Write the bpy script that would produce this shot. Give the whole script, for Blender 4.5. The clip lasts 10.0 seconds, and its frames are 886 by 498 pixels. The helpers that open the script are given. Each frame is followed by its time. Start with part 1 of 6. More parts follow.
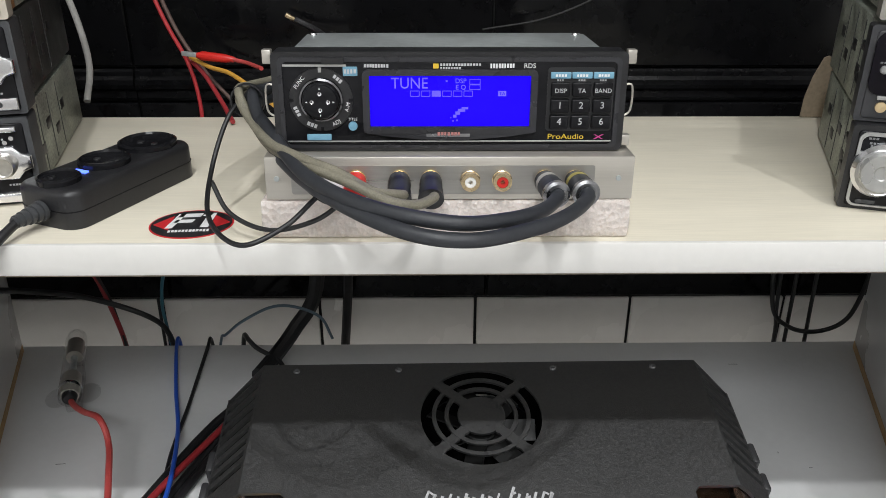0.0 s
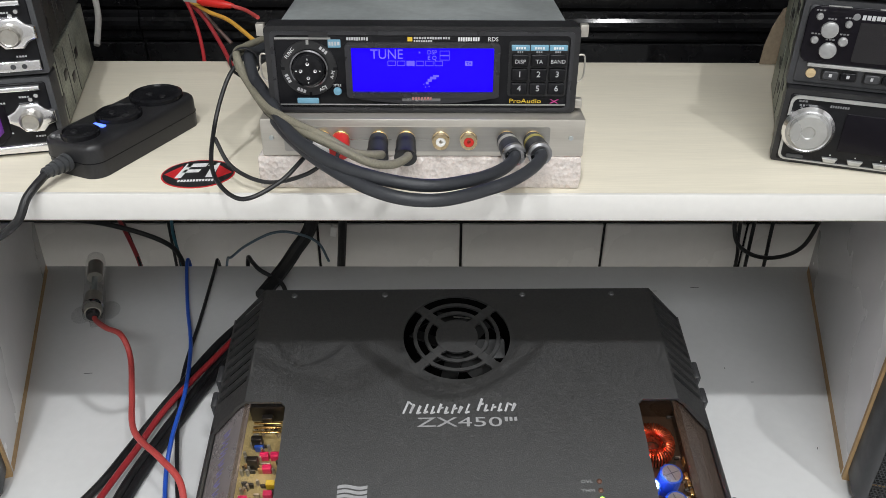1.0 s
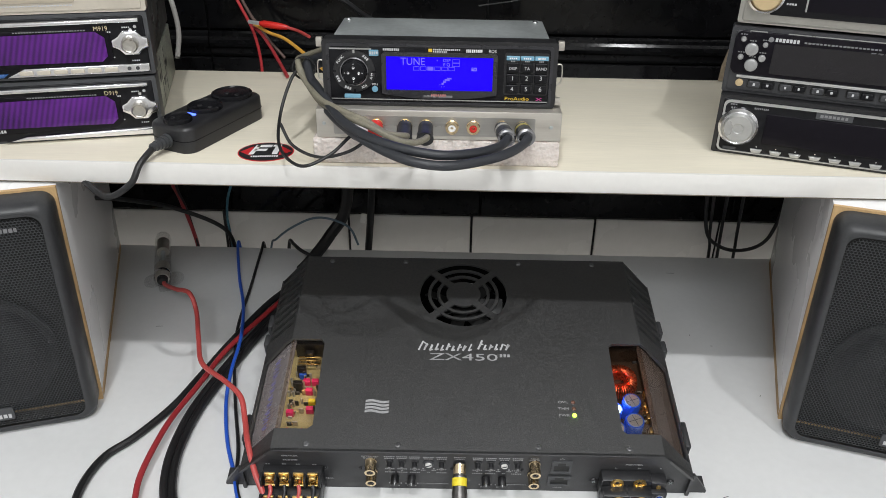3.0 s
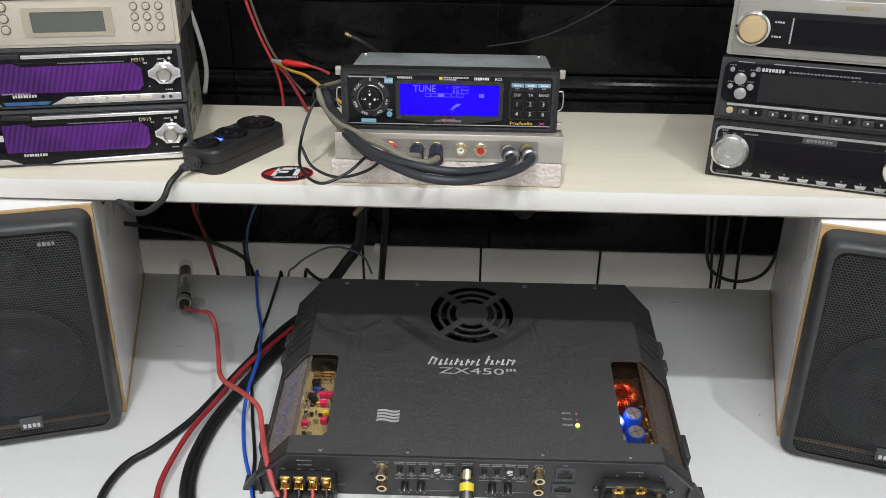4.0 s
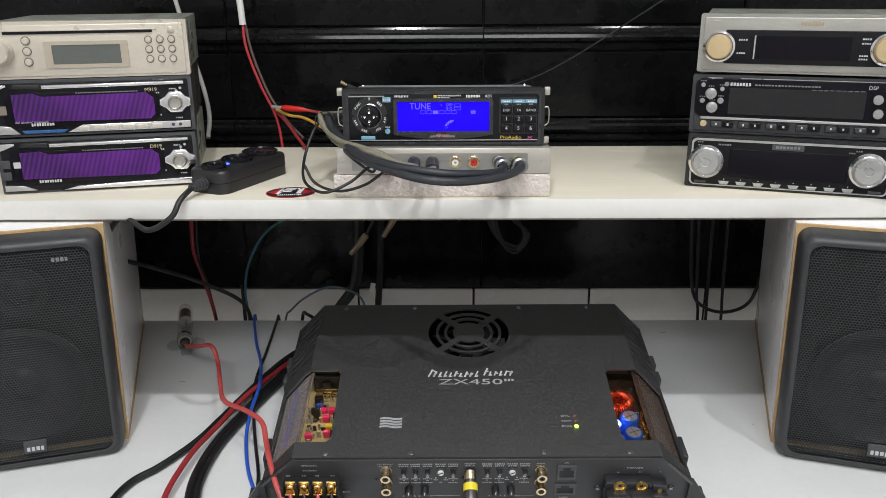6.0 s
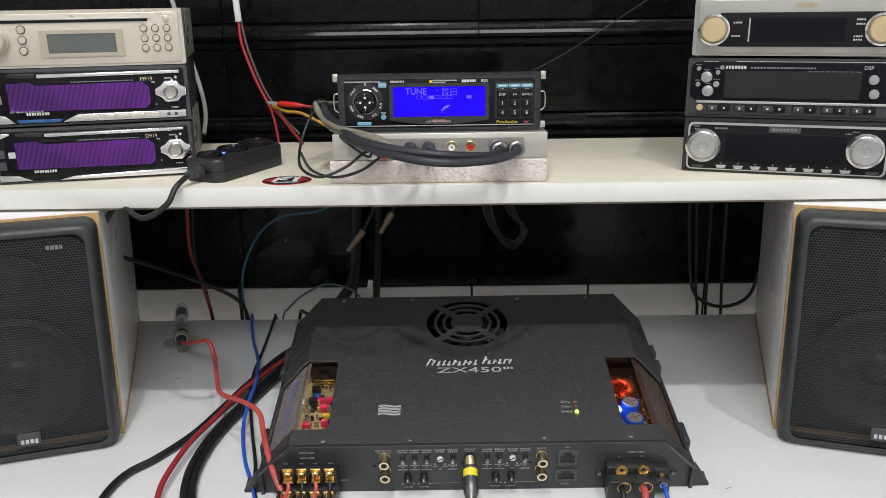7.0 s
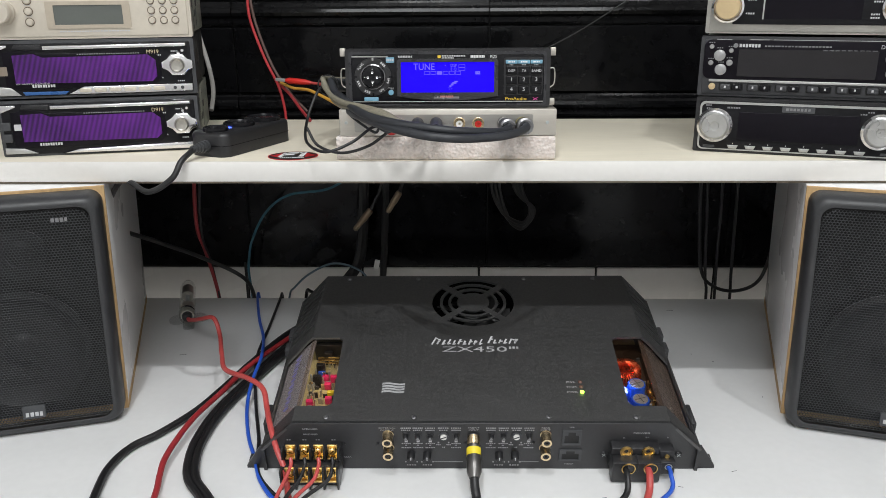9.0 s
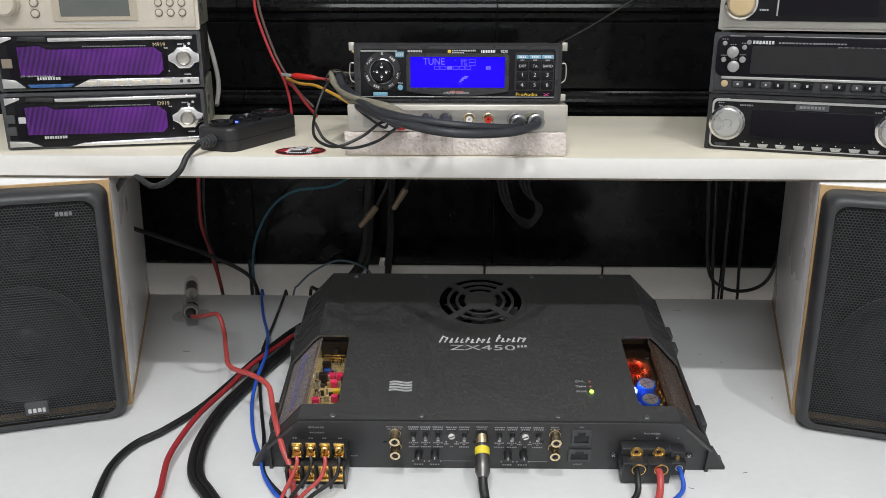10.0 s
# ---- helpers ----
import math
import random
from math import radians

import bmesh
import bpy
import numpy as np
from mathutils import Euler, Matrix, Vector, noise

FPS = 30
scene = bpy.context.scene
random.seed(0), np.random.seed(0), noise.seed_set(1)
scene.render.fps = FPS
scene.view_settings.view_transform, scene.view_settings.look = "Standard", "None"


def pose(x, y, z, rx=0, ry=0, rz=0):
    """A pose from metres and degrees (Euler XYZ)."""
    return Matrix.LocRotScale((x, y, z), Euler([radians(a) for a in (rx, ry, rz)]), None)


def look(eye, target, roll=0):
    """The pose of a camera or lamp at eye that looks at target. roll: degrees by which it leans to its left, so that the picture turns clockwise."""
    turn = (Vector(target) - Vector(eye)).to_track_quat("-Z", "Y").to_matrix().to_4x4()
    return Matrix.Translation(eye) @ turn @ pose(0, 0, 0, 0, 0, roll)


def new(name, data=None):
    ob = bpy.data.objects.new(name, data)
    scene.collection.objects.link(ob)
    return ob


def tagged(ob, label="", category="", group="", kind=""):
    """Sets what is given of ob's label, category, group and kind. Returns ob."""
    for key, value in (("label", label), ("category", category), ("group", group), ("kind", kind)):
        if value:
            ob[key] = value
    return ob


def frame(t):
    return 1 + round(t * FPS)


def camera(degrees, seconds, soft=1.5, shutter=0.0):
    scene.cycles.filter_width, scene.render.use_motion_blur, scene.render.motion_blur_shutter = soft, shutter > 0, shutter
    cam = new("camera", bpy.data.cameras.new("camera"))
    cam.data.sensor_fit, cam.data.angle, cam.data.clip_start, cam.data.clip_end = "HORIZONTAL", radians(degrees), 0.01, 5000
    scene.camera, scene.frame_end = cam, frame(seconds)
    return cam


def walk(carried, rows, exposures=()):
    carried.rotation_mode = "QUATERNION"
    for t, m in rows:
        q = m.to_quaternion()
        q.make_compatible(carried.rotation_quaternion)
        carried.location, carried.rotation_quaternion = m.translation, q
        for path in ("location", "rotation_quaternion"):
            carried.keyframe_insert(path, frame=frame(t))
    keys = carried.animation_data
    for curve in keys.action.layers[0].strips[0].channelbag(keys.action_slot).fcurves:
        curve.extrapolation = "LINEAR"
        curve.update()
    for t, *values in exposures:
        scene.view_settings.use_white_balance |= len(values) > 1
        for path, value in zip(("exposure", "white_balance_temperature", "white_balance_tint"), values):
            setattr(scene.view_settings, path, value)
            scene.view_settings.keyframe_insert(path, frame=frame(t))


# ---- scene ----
cam = camera(57.9, 10.0, soft=0.6)
PATH = [
    (0, (0.0511, 0.0583, 0.449), (0.0841, 1.8652, -0.407), 0.2),
    (0.5, (0.0566, 0.0451, 0.463), (0.0927, 1.7949, -0.505), 0.2),
    (1, (0.0704, 0.0095, 0.505), (0.0895, 1.7019, -0.56), 0.4),
    (1.5, (0.0726, -0.0406, 0.528), (0.0934, 1.6427, -0.552), 0.7),
    (2, (0.0733, -0.0786, 0.534), (0.0923, 1.6118, -0.534), 1.1),
    (2.5, (0.0749, -0.1177, 0.539), (0.0684, 1.5876, -0.507), 1.0),
    (4, (0.0828, -0.209, 0.526), (0.0195, 1.5893, -0.347), 0.6),
    (4.5, (0.0782, -0.2259, 0.509), (-0.0044, 1.5941, -0.316), 0.5),
    (5, (0.0655, -0.2444, 0.49), (-0.0001, 1.602, -0.274), 0.3),
    (5.5, (0.0718, -0.2637, 0.476), (0.0302, 1.6109, -0.218), -0.0),
    (7, (0.0732, -0.2817, 0.426), (0.0499, 1.6283, -0.165), -0.9),
    (7.5, (0.0732, -0.2827, 0.42), (0.0336, 1.6208, -0.191), -0.9),
    (8, (0.075, -0.2868, 0.417), (0.0344, 1.6148, -0.199), -0.7),
    (8.5, (0.0782, -0.2809, 0.415), (0.0356, 1.6207, -0.203), -0.5),
    (9, (0.0764, -0.2778, 0.416), (0.0286, 1.622, -0.207), -0.4),
    (9.5, (0.0725, -0.2727, 0.414), (0.0208, 1.6273, -0.21), -0.2),
    (10, (0.0676, -0.2705, 0.411), (0.0209, 1.6293, -0.213), -0.0),
]
walk(cam, [(t, look(eye, target, roll)) for t, eye, target, roll in PATH])

# ---- light ----
world = bpy.data.worlds.new("world")
scene.world = world
world.use_nodes = True
world.node_tree.nodes["Background"].inputs[0].default_value = (0.9, 0.95, 1.0, 1)
world.node_tree.nodes["Background"].inputs[1].default_value = 0.15
scene.view_settings.exposure = 0.0


def area_lamp(name, m, w, h, power, colour):
    d = bpy.data.lights.new(name, "AREA")
    d.shape, d.size, d.size_y, d.energy, d.color = "RECTANGLE", w, h, power, colour
    ob = new(name, d)
    ob.matrix_world = m
    return ob


area_lamp("ceiling_spot_light", look((-0.110, -0.343, 2.24), (0.08, 0.45, 0.2)), 0.055, 0.05, 14.8, (0.975, 0.99, 1.0))
area_lamp("ceiling_spot_light", look((0.73, -0.37, 2.24), (0.0, 0.5, 0.1)), 0.06, 0.055, 11.0, (0.98, 0.99, 1.0))
# wide unseen panel, added as soft fill for the shaded desk
area_lamp("added_fill_light", look((0.1, -1.65, 2.27), (0.1, -1.15, 0.0)), 1.4, 1.0, 72.0, (0.955, 0.985, 1.0))

# ---- materials ----
MATS = {}


def mat(name, col, rough=0.5, metal=0.0, vary=0.08, scale=40.0, bump=0.0, bscale=400.0, emit=0.0, ecol=None, coat=0.0, stretch=(1, 1, 1), rvary=0.08, spec=0.5):
    """Paint, plastic, metal: two scales of variation, fine relief."""
    if name in MATS:
        return MATS[name]
    m = bpy.data.materials.new(name)
    MATS[name] = m
    m.use_nodes = True
    nt = m.node_tree
    b = nt.nodes["Principled BSDF"]
    b.inputs["Roughness"].default_value, b.inputs["Metallic"].default_value = rough, metal
    b.inputs["Coat Weight"].default_value = coat
    b.inputs["Coat Roughness"].default_value = 0.08
    b.inputs["Specular IOR Level"].default_value = spec
    tc = nt.nodes.new("ShaderNodeTexCoord")
    mp = nt.nodes.new("ShaderNodeMapping")
    mp.inputs["Scale"].default_value = stretch
    nt.links.new(tc.outputs["Object"], mp.inputs[0])
    n1 = nt.nodes.new("ShaderNodeTexNoise")
    n1.inputs["Scale"].default_value, n1.inputs["Detail"].default_value = scale, 6
    n2 = nt.nodes.new("ShaderNodeTexNoise")
    n2.inputs["Scale"].default_value, n2.inputs["Detail"].default_value = scale * 9, 3
    nt.links.new(mp.outputs[0], n1.inputs[0]), nt.links.new(mp.outputs[0], n2.inputs[0])
    add = nt.nodes.new("ShaderNodeMath")
    add.operation = "ADD"
    nt.links.new(n1.outputs[0], add.inputs[0]), nt.links.new(n2.outputs[0], add.inputs[1])
    mr = nt.nodes.new("ShaderNodeMapRange")
    mr.inputs[1].default_value, mr.inputs[2].default_value = 0.6, 1.4
    mr.inputs[3].default_value, mr.inputs[4].default_value = 1 - vary, 1 + vary
    nt.links.new(add.outputs[0], mr.inputs[0])
    mx = nt.nodes.new("ShaderNodeMix")
    mx.data_type, mx.blend_type = "RGBA", "MULTIPLY"
    mx.inputs[0].default_value = 1
    mx.inputs[6].default_value = (*col, 1)
    nt.links.new(mr.outputs[0], mx.inputs[7])
    nt.links.new(mx.outputs[2], b.inputs["Base Color"])
    rr = nt.nodes.new("ShaderNodeMapRange")
    rr.inputs[1].default_value, rr.inputs[2].default_value = 0.35, 0.65
    rr.inputs[3].default_value, rr.inputs[4].default_value = max(0.02, rough - rvary), min(1, rough + rvary)
    nt.links.new(n1.outputs[0], rr.inputs[0]), nt.links.new(rr.outputs[0], b.inputs["Roughness"])
    if bump:
        n3 = nt.nodes.new("ShaderNodeTexNoise")
        n3.inputs["Scale"].default_value, n3.inputs["Detail"].default_value = bscale, 3
        nt.links.new(mp.outputs[0], n3.inputs[0])
        bp = nt.nodes.new("ShaderNodeBump")
        bp.inputs["Strength"].default_value, bp.inputs["Distance"].default_value = bump, 0.0006
        nt.links.new(n3.outputs[0], bp.inputs["Height"]), nt.links.new(bp.outputs[0], b.inputs["Normal"])
    if emit:
        b.inputs["Emission Color"].default_value = (*(ecol or col), 1)
        b.inputs["Emission Strength"].default_value = emit
    return m


def glass(name, col, rough=0.03, density=0.6):
    m = bpy.data.materials.new(name)
    m.use_nodes = True
    nt = m.node_tree
    nt.nodes.clear()
    out = nt.nodes.new("ShaderNodeOutputMaterial")
    tr, gl, mx = nt.nodes.new("ShaderNodeBsdfTransparent"), nt.nodes.new("ShaderNodeBsdfGlossy"), nt.nodes.new("ShaderNodeMixShader")
    tr.inputs[0].default_value = (*col, 1)
    gl.inputs["Roughness"].default_value = rough
    lw = nt.nodes.new("ShaderNodeLayerWeight")
    pw, ad = nt.nodes.new("ShaderNodeMath"), nt.nodes.new("ShaderNodeMath")
    pw.operation, ad.operation = "POWER", "MULTIPLY_ADD"
    pw.inputs[1].default_value, ad.inputs[1].default_value, ad.inputs[2].default_value = 4.0, 0.6, 0.025
    nt.links.new(lw.outputs["Facing"], pw.inputs[0]), nt.links.new(pw.outputs[0], ad.inputs[0])
    nt.links.new(ad.outputs[0], mx.inputs[0]), nt.links.new(tr.outputs[0], mx.inputs[1]), nt.links.new(gl.outputs[0], mx.inputs[2])
    nt.links.new(mx.outputs[0], out.inputs[0])
    MATS[name] = m
    return m


DESK = mat("desk_laminate", (0.715, 0.717, 0.715), 0.38, vary=0.03, scale=14, bump=0.08, bscale=90)
SHELF = mat("shelf_laminate", (0.70, 0.65, 0.535), 0.45, vary=0.07, scale=9, bump=0.1, bscale=200, stretch=(0.5, 9, 9))
EDGE = mat("white_edge_band", (0.71, 0.695, 0.665), 0.4, vary=0.03, scale=20)
WOOD = mat("raw_board_edge", (0.50, 0.33, 0.16), 0.6, vary=0.2, scale=40, bump=0.3, bscale=300, stretch=(1, 1, 0.25))
CAB_WHITE = mat("cabinet_white", (0.78, 0.775, 0.77), 0.30, vary=0.03, scale=6)
BLACK_PL = mat("black_plastic", (0.016, 0.016, 0.0175), 0.36, vary=0.25, scale=60, bump=0.15, bscale=900)
GREY_PL = mat("dark_grey_plastic", (0.05, 0.052, 0.056), 0.5, vary=0.2, scale=50, bump=0.25, bscale=1200)
GLOSS = mat("gloss_black", (0.010, 0.010, 0.0115), 0.12, vary=0.3, scale=30, spec=0.20)
TILE_BLACK = mat("black_glazed_tile", (0.0045, 0.0045, 0.005), 0.13, vary=0.4, scale=7, bump=0.05, bscale=25, spec=0.16)
TILE_WHITE = mat("white_glazed_tile", (0.68, 0.66, 0.63), 0.25, vary=0.04, scale=9, bump=0.05, bscale=20)
GROUT = mat("black_grout", (0.012, 0.012, 0.012), 0.9)
PLASTER = mat("room_plaster", (0.80, 0.79, 0.78), 0.85, vary=0.05, scale=3, bump=0.2, bscale=80)
FLOOR = mat("floor_tile", (0.45, 0.43, 0.40), 0.4, vary=0.1, scale=4)
AMP = mat("textured_black_coat", (0.006, 0.0062, 0.0064), 0.53, vary=0.42, scale=420, bump=0.32, bscale=1300, spec=1.0)
AMP.node_tree.nodes["Principled BSDF"].inputs["IOR"].default_value = 1.68
AMP_PANEL = mat("amplifier_panel_black", (0.030, 0.030, 0.032), 0.42, vary=0.15, scale=40, bump=0.2, bscale=1400)
GOLD = mat("gold_plate", (0.92, 0.64, 0.24), 0.30, 1.0, vary=0.15, scale=90)
PALEGOLD = mat("pale_gold_plate", (0.75, 0.60, 0.38), 0.25, 1.0, vary=0.15, scale=90)
CHROME = mat("chrome", (0.86, 0.86, 0.88), 0.14, 1.0, vary=0.05)
STEEL = mat("galvanised_steel", (0.44, 0.47, 0.47), 0.42, 0.55, vary=0.16, scale=18, bump=0.1, bscale=200)
STEEL_OLD = mat("stained_steel", (0.33, 0.35, 0.30), 0.45, 0.5, vary=0.7, scale=55, bump=0.3, bscale=300)
CASE_DARK = mat("blackened_steel", (0.045, 0.048, 0.045), 0.4, 0.4, vary=0.8, scale=40, bump=0.2, bscale=300)
GRILLE = mat("grille_black", (0.032, 0.033, 0.035), 0.45, vary=0.2, scale=50, bump=0.15, bscale=1200)
SATIN = mat("satin_aluminium", (0.53, 0.50, 0.45), 0.40, 0.7, vary=0.06, scale=30, bump=0.1, bscale=700, stretch=(0.1, 4, 4))
CHAMP = mat("champagne_plastic", (0.57, 0.52, 0.44), 0.35, 0.3, vary=0.05, scale=30)
SILVER_PL = mat("silver_paint", (0.47, 0.47, 0.46), 0.33, 0.6, vary=0.06, scale=40)
AGED_SILVER = mat("aged_silver_paint", (0.36, 0.35, 0.32), 0.36, 0.5, vary=0.06, scale=40)
DIM_INK = mat("dim_ink", (0.20, 0.20, 0.205), 0.5, vary=0.1)
DULL_KEY = mat("dull_silver_key", (0.34, 0.34, 0.34), 0.38, 0.35, vary=0.12)
SCREW = mat("dark_screw", (0.16, 0.16, 0.165), 0.4, 0.7, vary=0.2)
PANEL_INK = mat("panel_ink", (0.33, 0.33, 0.335), 0.5, vary=0.1)
FAN = mat("matt_black", (0.006, 0.006, 0.006), 0.5)
# near-black that stands in for the shade inside vents and fan well
CAVITY_SHADE = mat("painted_cavity_shade", (0.002, 0.002, 0.002), 0.95, spec=0.02)
WHITE_INK = mat("white_ink", (0.75, 0.75, 0.75), 0.6, vary=0.05)
GREY_INK = mat("grey_ink", (0.50, 0.50, 0.51), 0.5, vary=0.1)
YELLOW_INK = mat("yellow_ink", (0.75, 0.50, 0.04), 0.5)
RED_PL = mat("red_plastic", (0.55, 0.02, 0.015), 0.35, vary=0.12)
PINK_PL = mat("magenta_film", (0.75, 0.03, 0.16), 0.35)
BLUE_PL = mat("blue_sleeve", (0.02, 0.10, 0.62), 0.3, vary=0.12)
YEL_PL = mat("yellow_plastic", (0.75, 0.60, 0.03), 0.4)
WHITE_PL = mat("white_plastic", (0.78, 0.77, 0.74), 0.4)
PCB = mat("ochre_board", (0.42, 0.37, 0.19), 0.45, vary=0.25, scale=70)
COPPER = mat("copper_wire", (0.75, 0.16, 0.07), 0.3, 0.9, vary=0.2, scale=200)
RUBBER = mat("black_cable", (0.011, 0.011, 0.012), 0.45, vary=0.2, scale=60)
GREYCAB = mat("blue_grey_cable", (0.026, 0.028, 0.033), 0.5, vary=0.15, scale=60)
BRAID = mat("olive_braid", (0.19, 0.175, 0.13), 0.6, vary=0.3, scale=150, bump=0.6, bscale=1200)
REDCAB = mat("red_cable", (0.46, 0.065, 0.06), 0.42, vary=0.12, scale=60)
BLUECAB = mat("blue_cable", (0.02, 0.09, 0.50), 0.4, vary=0.12, scale=60)
TEALCAB = mat("teal_cable", (0.03, 0.13, 0.18), 0.5, vary=0.15, scale=60)
YELCAB = mat("yellow_cable", (0.60, 0.32, 0.05), 0.45)
WHITECAB = mat("white_cable", (0.70, 0.68, 0.66), 0.45)
STICK_RED = mat("sticker_red", (0.55, 0.025, 0.03), 0.35, vary=0.05)
STICK_BLACK = mat("sticker_black", (0.02, 0.02, 0.022), 0.35)
LCD_OFF = mat("lcd_grey", (0.10, 0.11, 0.10), 0.15, vary=0.05, coat=0.6)
LCD_DARK = mat("dark_window", (0.006, 0.005, 0.008), 0.06, vary=0.2, scale=20, spec=0.18)
PALE_BLUE = mat("pale_blue_key", (0.16, 0.34, 0.46), 0.3)
BLUE_LCD = mat("blue_display", (0.004, 0.0, 0.05), 0.5, emit=1.0, ecol=(0.012, 0.0, 1.0), vary=0.02, spec=0.1)
LCD_INK = mat("display_segments", (0.1, 0.09, 0.4), 0.5, emit=0.85, ecol=(0.13, 0.10, 1.0), spec=0.1)
LCD_DIM = mat("display_segments_dim", (0.1, 0.08, 0.5), 0.4, emit=0.8, ecol=(0.10, 0.075, 1.0), spec=0.1)
LED_GREEN = mat("green_lamp", (0.3, 0.8, 0.05), 0.3, emit=6.0, ecol=(0.45, 1.0, 0.05))
LED_BLUE = mat("blue_lamp", (0.05, 0.1, 0.9), 0.3, emit=3.0, ecol=(0.08, 0.15, 1.0))
LED_OFF = mat("unlit_lamp", (0.13, 0.06, 0.04), 0.3)
BROWN_KNOB = mat("tan_knob", (0.55, 0.42, 0.24), 0.4, 0.2, vary=0.06)
RUST = mat("rusty_foil", (0.34, 0.16, 0.06), 0.5, 0.4, vary=0.6, scale=70)
GLASS_SMOKE = glass("smoked_acrylic", (0.86, 0.80, 0.74))
GLASS_CLEAR = glass("clear_cover", (0.95, 0.95, 0.95))


def purple_material():
    """Lit purple display behind a dark window, with faint slanted segments."""
    m = bpy.data.materials.new("purple_display")
    m.use_nodes = True
    nt = m.node_tree
    b = nt.nodes["Principled BSDF"]
    tc = nt.nodes.new("ShaderNodeTexCoord")
    mp = nt.nodes.new("ShaderNodeMapping")
    mp.inputs["Rotation"].default_value = (0, radians(-18), 0)
    nt.links.new(tc.outputs["Object"], mp.inputs[0])
    w = nt.nodes.new("ShaderNodeTexWave")
    w.inputs["Scale"].default_value, w.inputs["Distortion"].default_value = 72, 0.5
    nt.links.new(mp.outputs[0], w.inputs[0])
    n = nt.nodes.new("ShaderNodeTexNoise")
    n.inputs["Scale"].default_value = 17
    nt.links.new(tc.outputs["Object"], n.inputs[0])
    r = nt.nodes.new("ShaderNodeValToRGB")
    r.color_ramp.elements[0].position, r.color_ramp.elements[1].position = 0.35, 0.85
    r.color_ramp.elements[0].color, r.color_ramp.elements[1].color = (0.010, 0.001, 0.030, 1), (0.125, 0.012, 0.25, 1)
    mul = nt.nodes.new("ShaderNodeMath")
    mul.operation = "MULTIPLY_ADD"
    mul.inputs[1].default_value = 0.22
    nt.links.new(w.outputs[1], mul.inputs[0]), nt.links.new(n.outputs[0], mul.inputs[2])
    nt.links.new(mul.outputs[0], r.inputs[0])
    b.inputs["Base Color"].default_value = (0.012, 0.004, 0.02, 1)
    b.inputs["Roughness"].default_value = 0.10
    nt.links.new(r.outputs[0], b.inputs["Emission Color"])
    b.inputs["Emission Strength"].default_value = 0.98
    return m


def sheen_material(name="mauve_painted_sheen", col=(0.22, 0.195, 0.195), a0=0.55, a1=0.85):
    """Smoked acrylic: part clear, part dull mauve grey that paints in its reflections."""
    m = bpy.data.materials.new(name)
    m.use_nodes = True
    nt = m.node_tree
    b = nt.nodes["Principled BSDF"]
    b.inputs["Base Color"].default_value = (*col, 1)
    b.inputs["Roughness"].default_value = 0.16
    tc, n, r = nt.nodes.new("ShaderNodeTexCoord"), nt.nodes.new("ShaderNodeTexNoise"), nt.nodes.new("ShaderNodeMapRange")
    n.inputs["Scale"].default_value, n.inputs["Detail"].default_value = 60, 5
    r.inputs[3].default_value, r.inputs[4].default_value = a0, a1
    nt.links.new(tc.outputs["Object"], n.inputs[0]), nt.links.new(n.outputs[0], r.inputs[0])
    nt.links.new(r.outputs[0], b.inputs["Alpha"])
    return m


PAINTED_SHEEN = sheen_material()
# brownish tint painted for the room's reflection in the right fold
AMBER_SHEEN = sheen_material("amber_painted_sheen", (0.17, 0.125, 0.10), 0.14, 0.42)
PURPLE = purple_material()


def foam_material():
    m = mat("bubble_foam", (0.66, 0.595, 0.555), 0.22, vary=0.14, scale=120)
    nt = m.node_tree
    b = nt.nodes["Principled BSDF"]
    b.inputs["Subsurface Weight"].default_value = 0.25
    b.inputs["Subsurface Radius"].default_value = (0.01, 0.008, 0.007)
    b.inputs["Subsurface Scale"].default_value = 0.5
    tc = nt.nodes["Texture Coordinate"]
    v = nt.nodes.new("ShaderNodeTexVoronoi")
    v.inputs["Scale"].default_value = 330
    nt.links.new(tc.outputs["Object"], v.inputs[0])
    bp = nt.nodes.new("ShaderNodeBump")
    bp.inputs["Strength"].default_value, bp.inputs["Distance"].default_value = 0.9, 0.0012
    nt.links.new(v.outputs[0], bp.inputs["Height"]), nt.links.new(bp.outputs[0], b.inputs["Normal"])
    return m


FOAM = foam_material()

# ---- mesh helpers ----


def root(name, m, label, category, group=""):
    ob = new(name)
    ob.empty_display_size = 0.02
    ob.matrix_world = m
    return tagged(ob, label, category, group)


def part(name, bm, material, parent=None, label="", smooth=True):
    me = bpy.data.meshes.new(name)
    bmesh.ops.recalc_face_normals(bm, faces=bm.faces)
    bm.to_mesh(me)
    bm.free()
    me.materials.append(material)
    if smooth:
        me.shade_smooth()
        me.set_sharp_from_angle(angle=radians(32))
    ob = new(name, me)
    ob.parent = parent
    if label:
        ob["label"] = label
    if name.endswith(("_mark", "mark", "caption", "_lettering", "_symbol")) and parent and len(me.polygons) > 11:
        ob["kind"] = "stuff"
    return ob


def box(bm, x0, x1, y0, y1, z0, z1, bev=0.0, seg=2):
    r = bmesh.ops.create_cube(bm, size=1, matrix=Matrix.LocRotScale(((x0 + x1) / 2, (y0 + y1) / 2, (z0 + z1) / 2), None, (abs(x1 - x0), abs(y1 - y0), abs(z1 - z0))))
    if bev:
        es = list({e for v in r["verts"] for e in v.link_edges})
        bmesh.ops.bevel(bm, geom=es, offset=bev, segments=seg, profile=0.5, affect="EDGES", clamp_overlap=True)
    return bm


def B(*a, **k):
    return box(bmesh.new(), *a, **k)


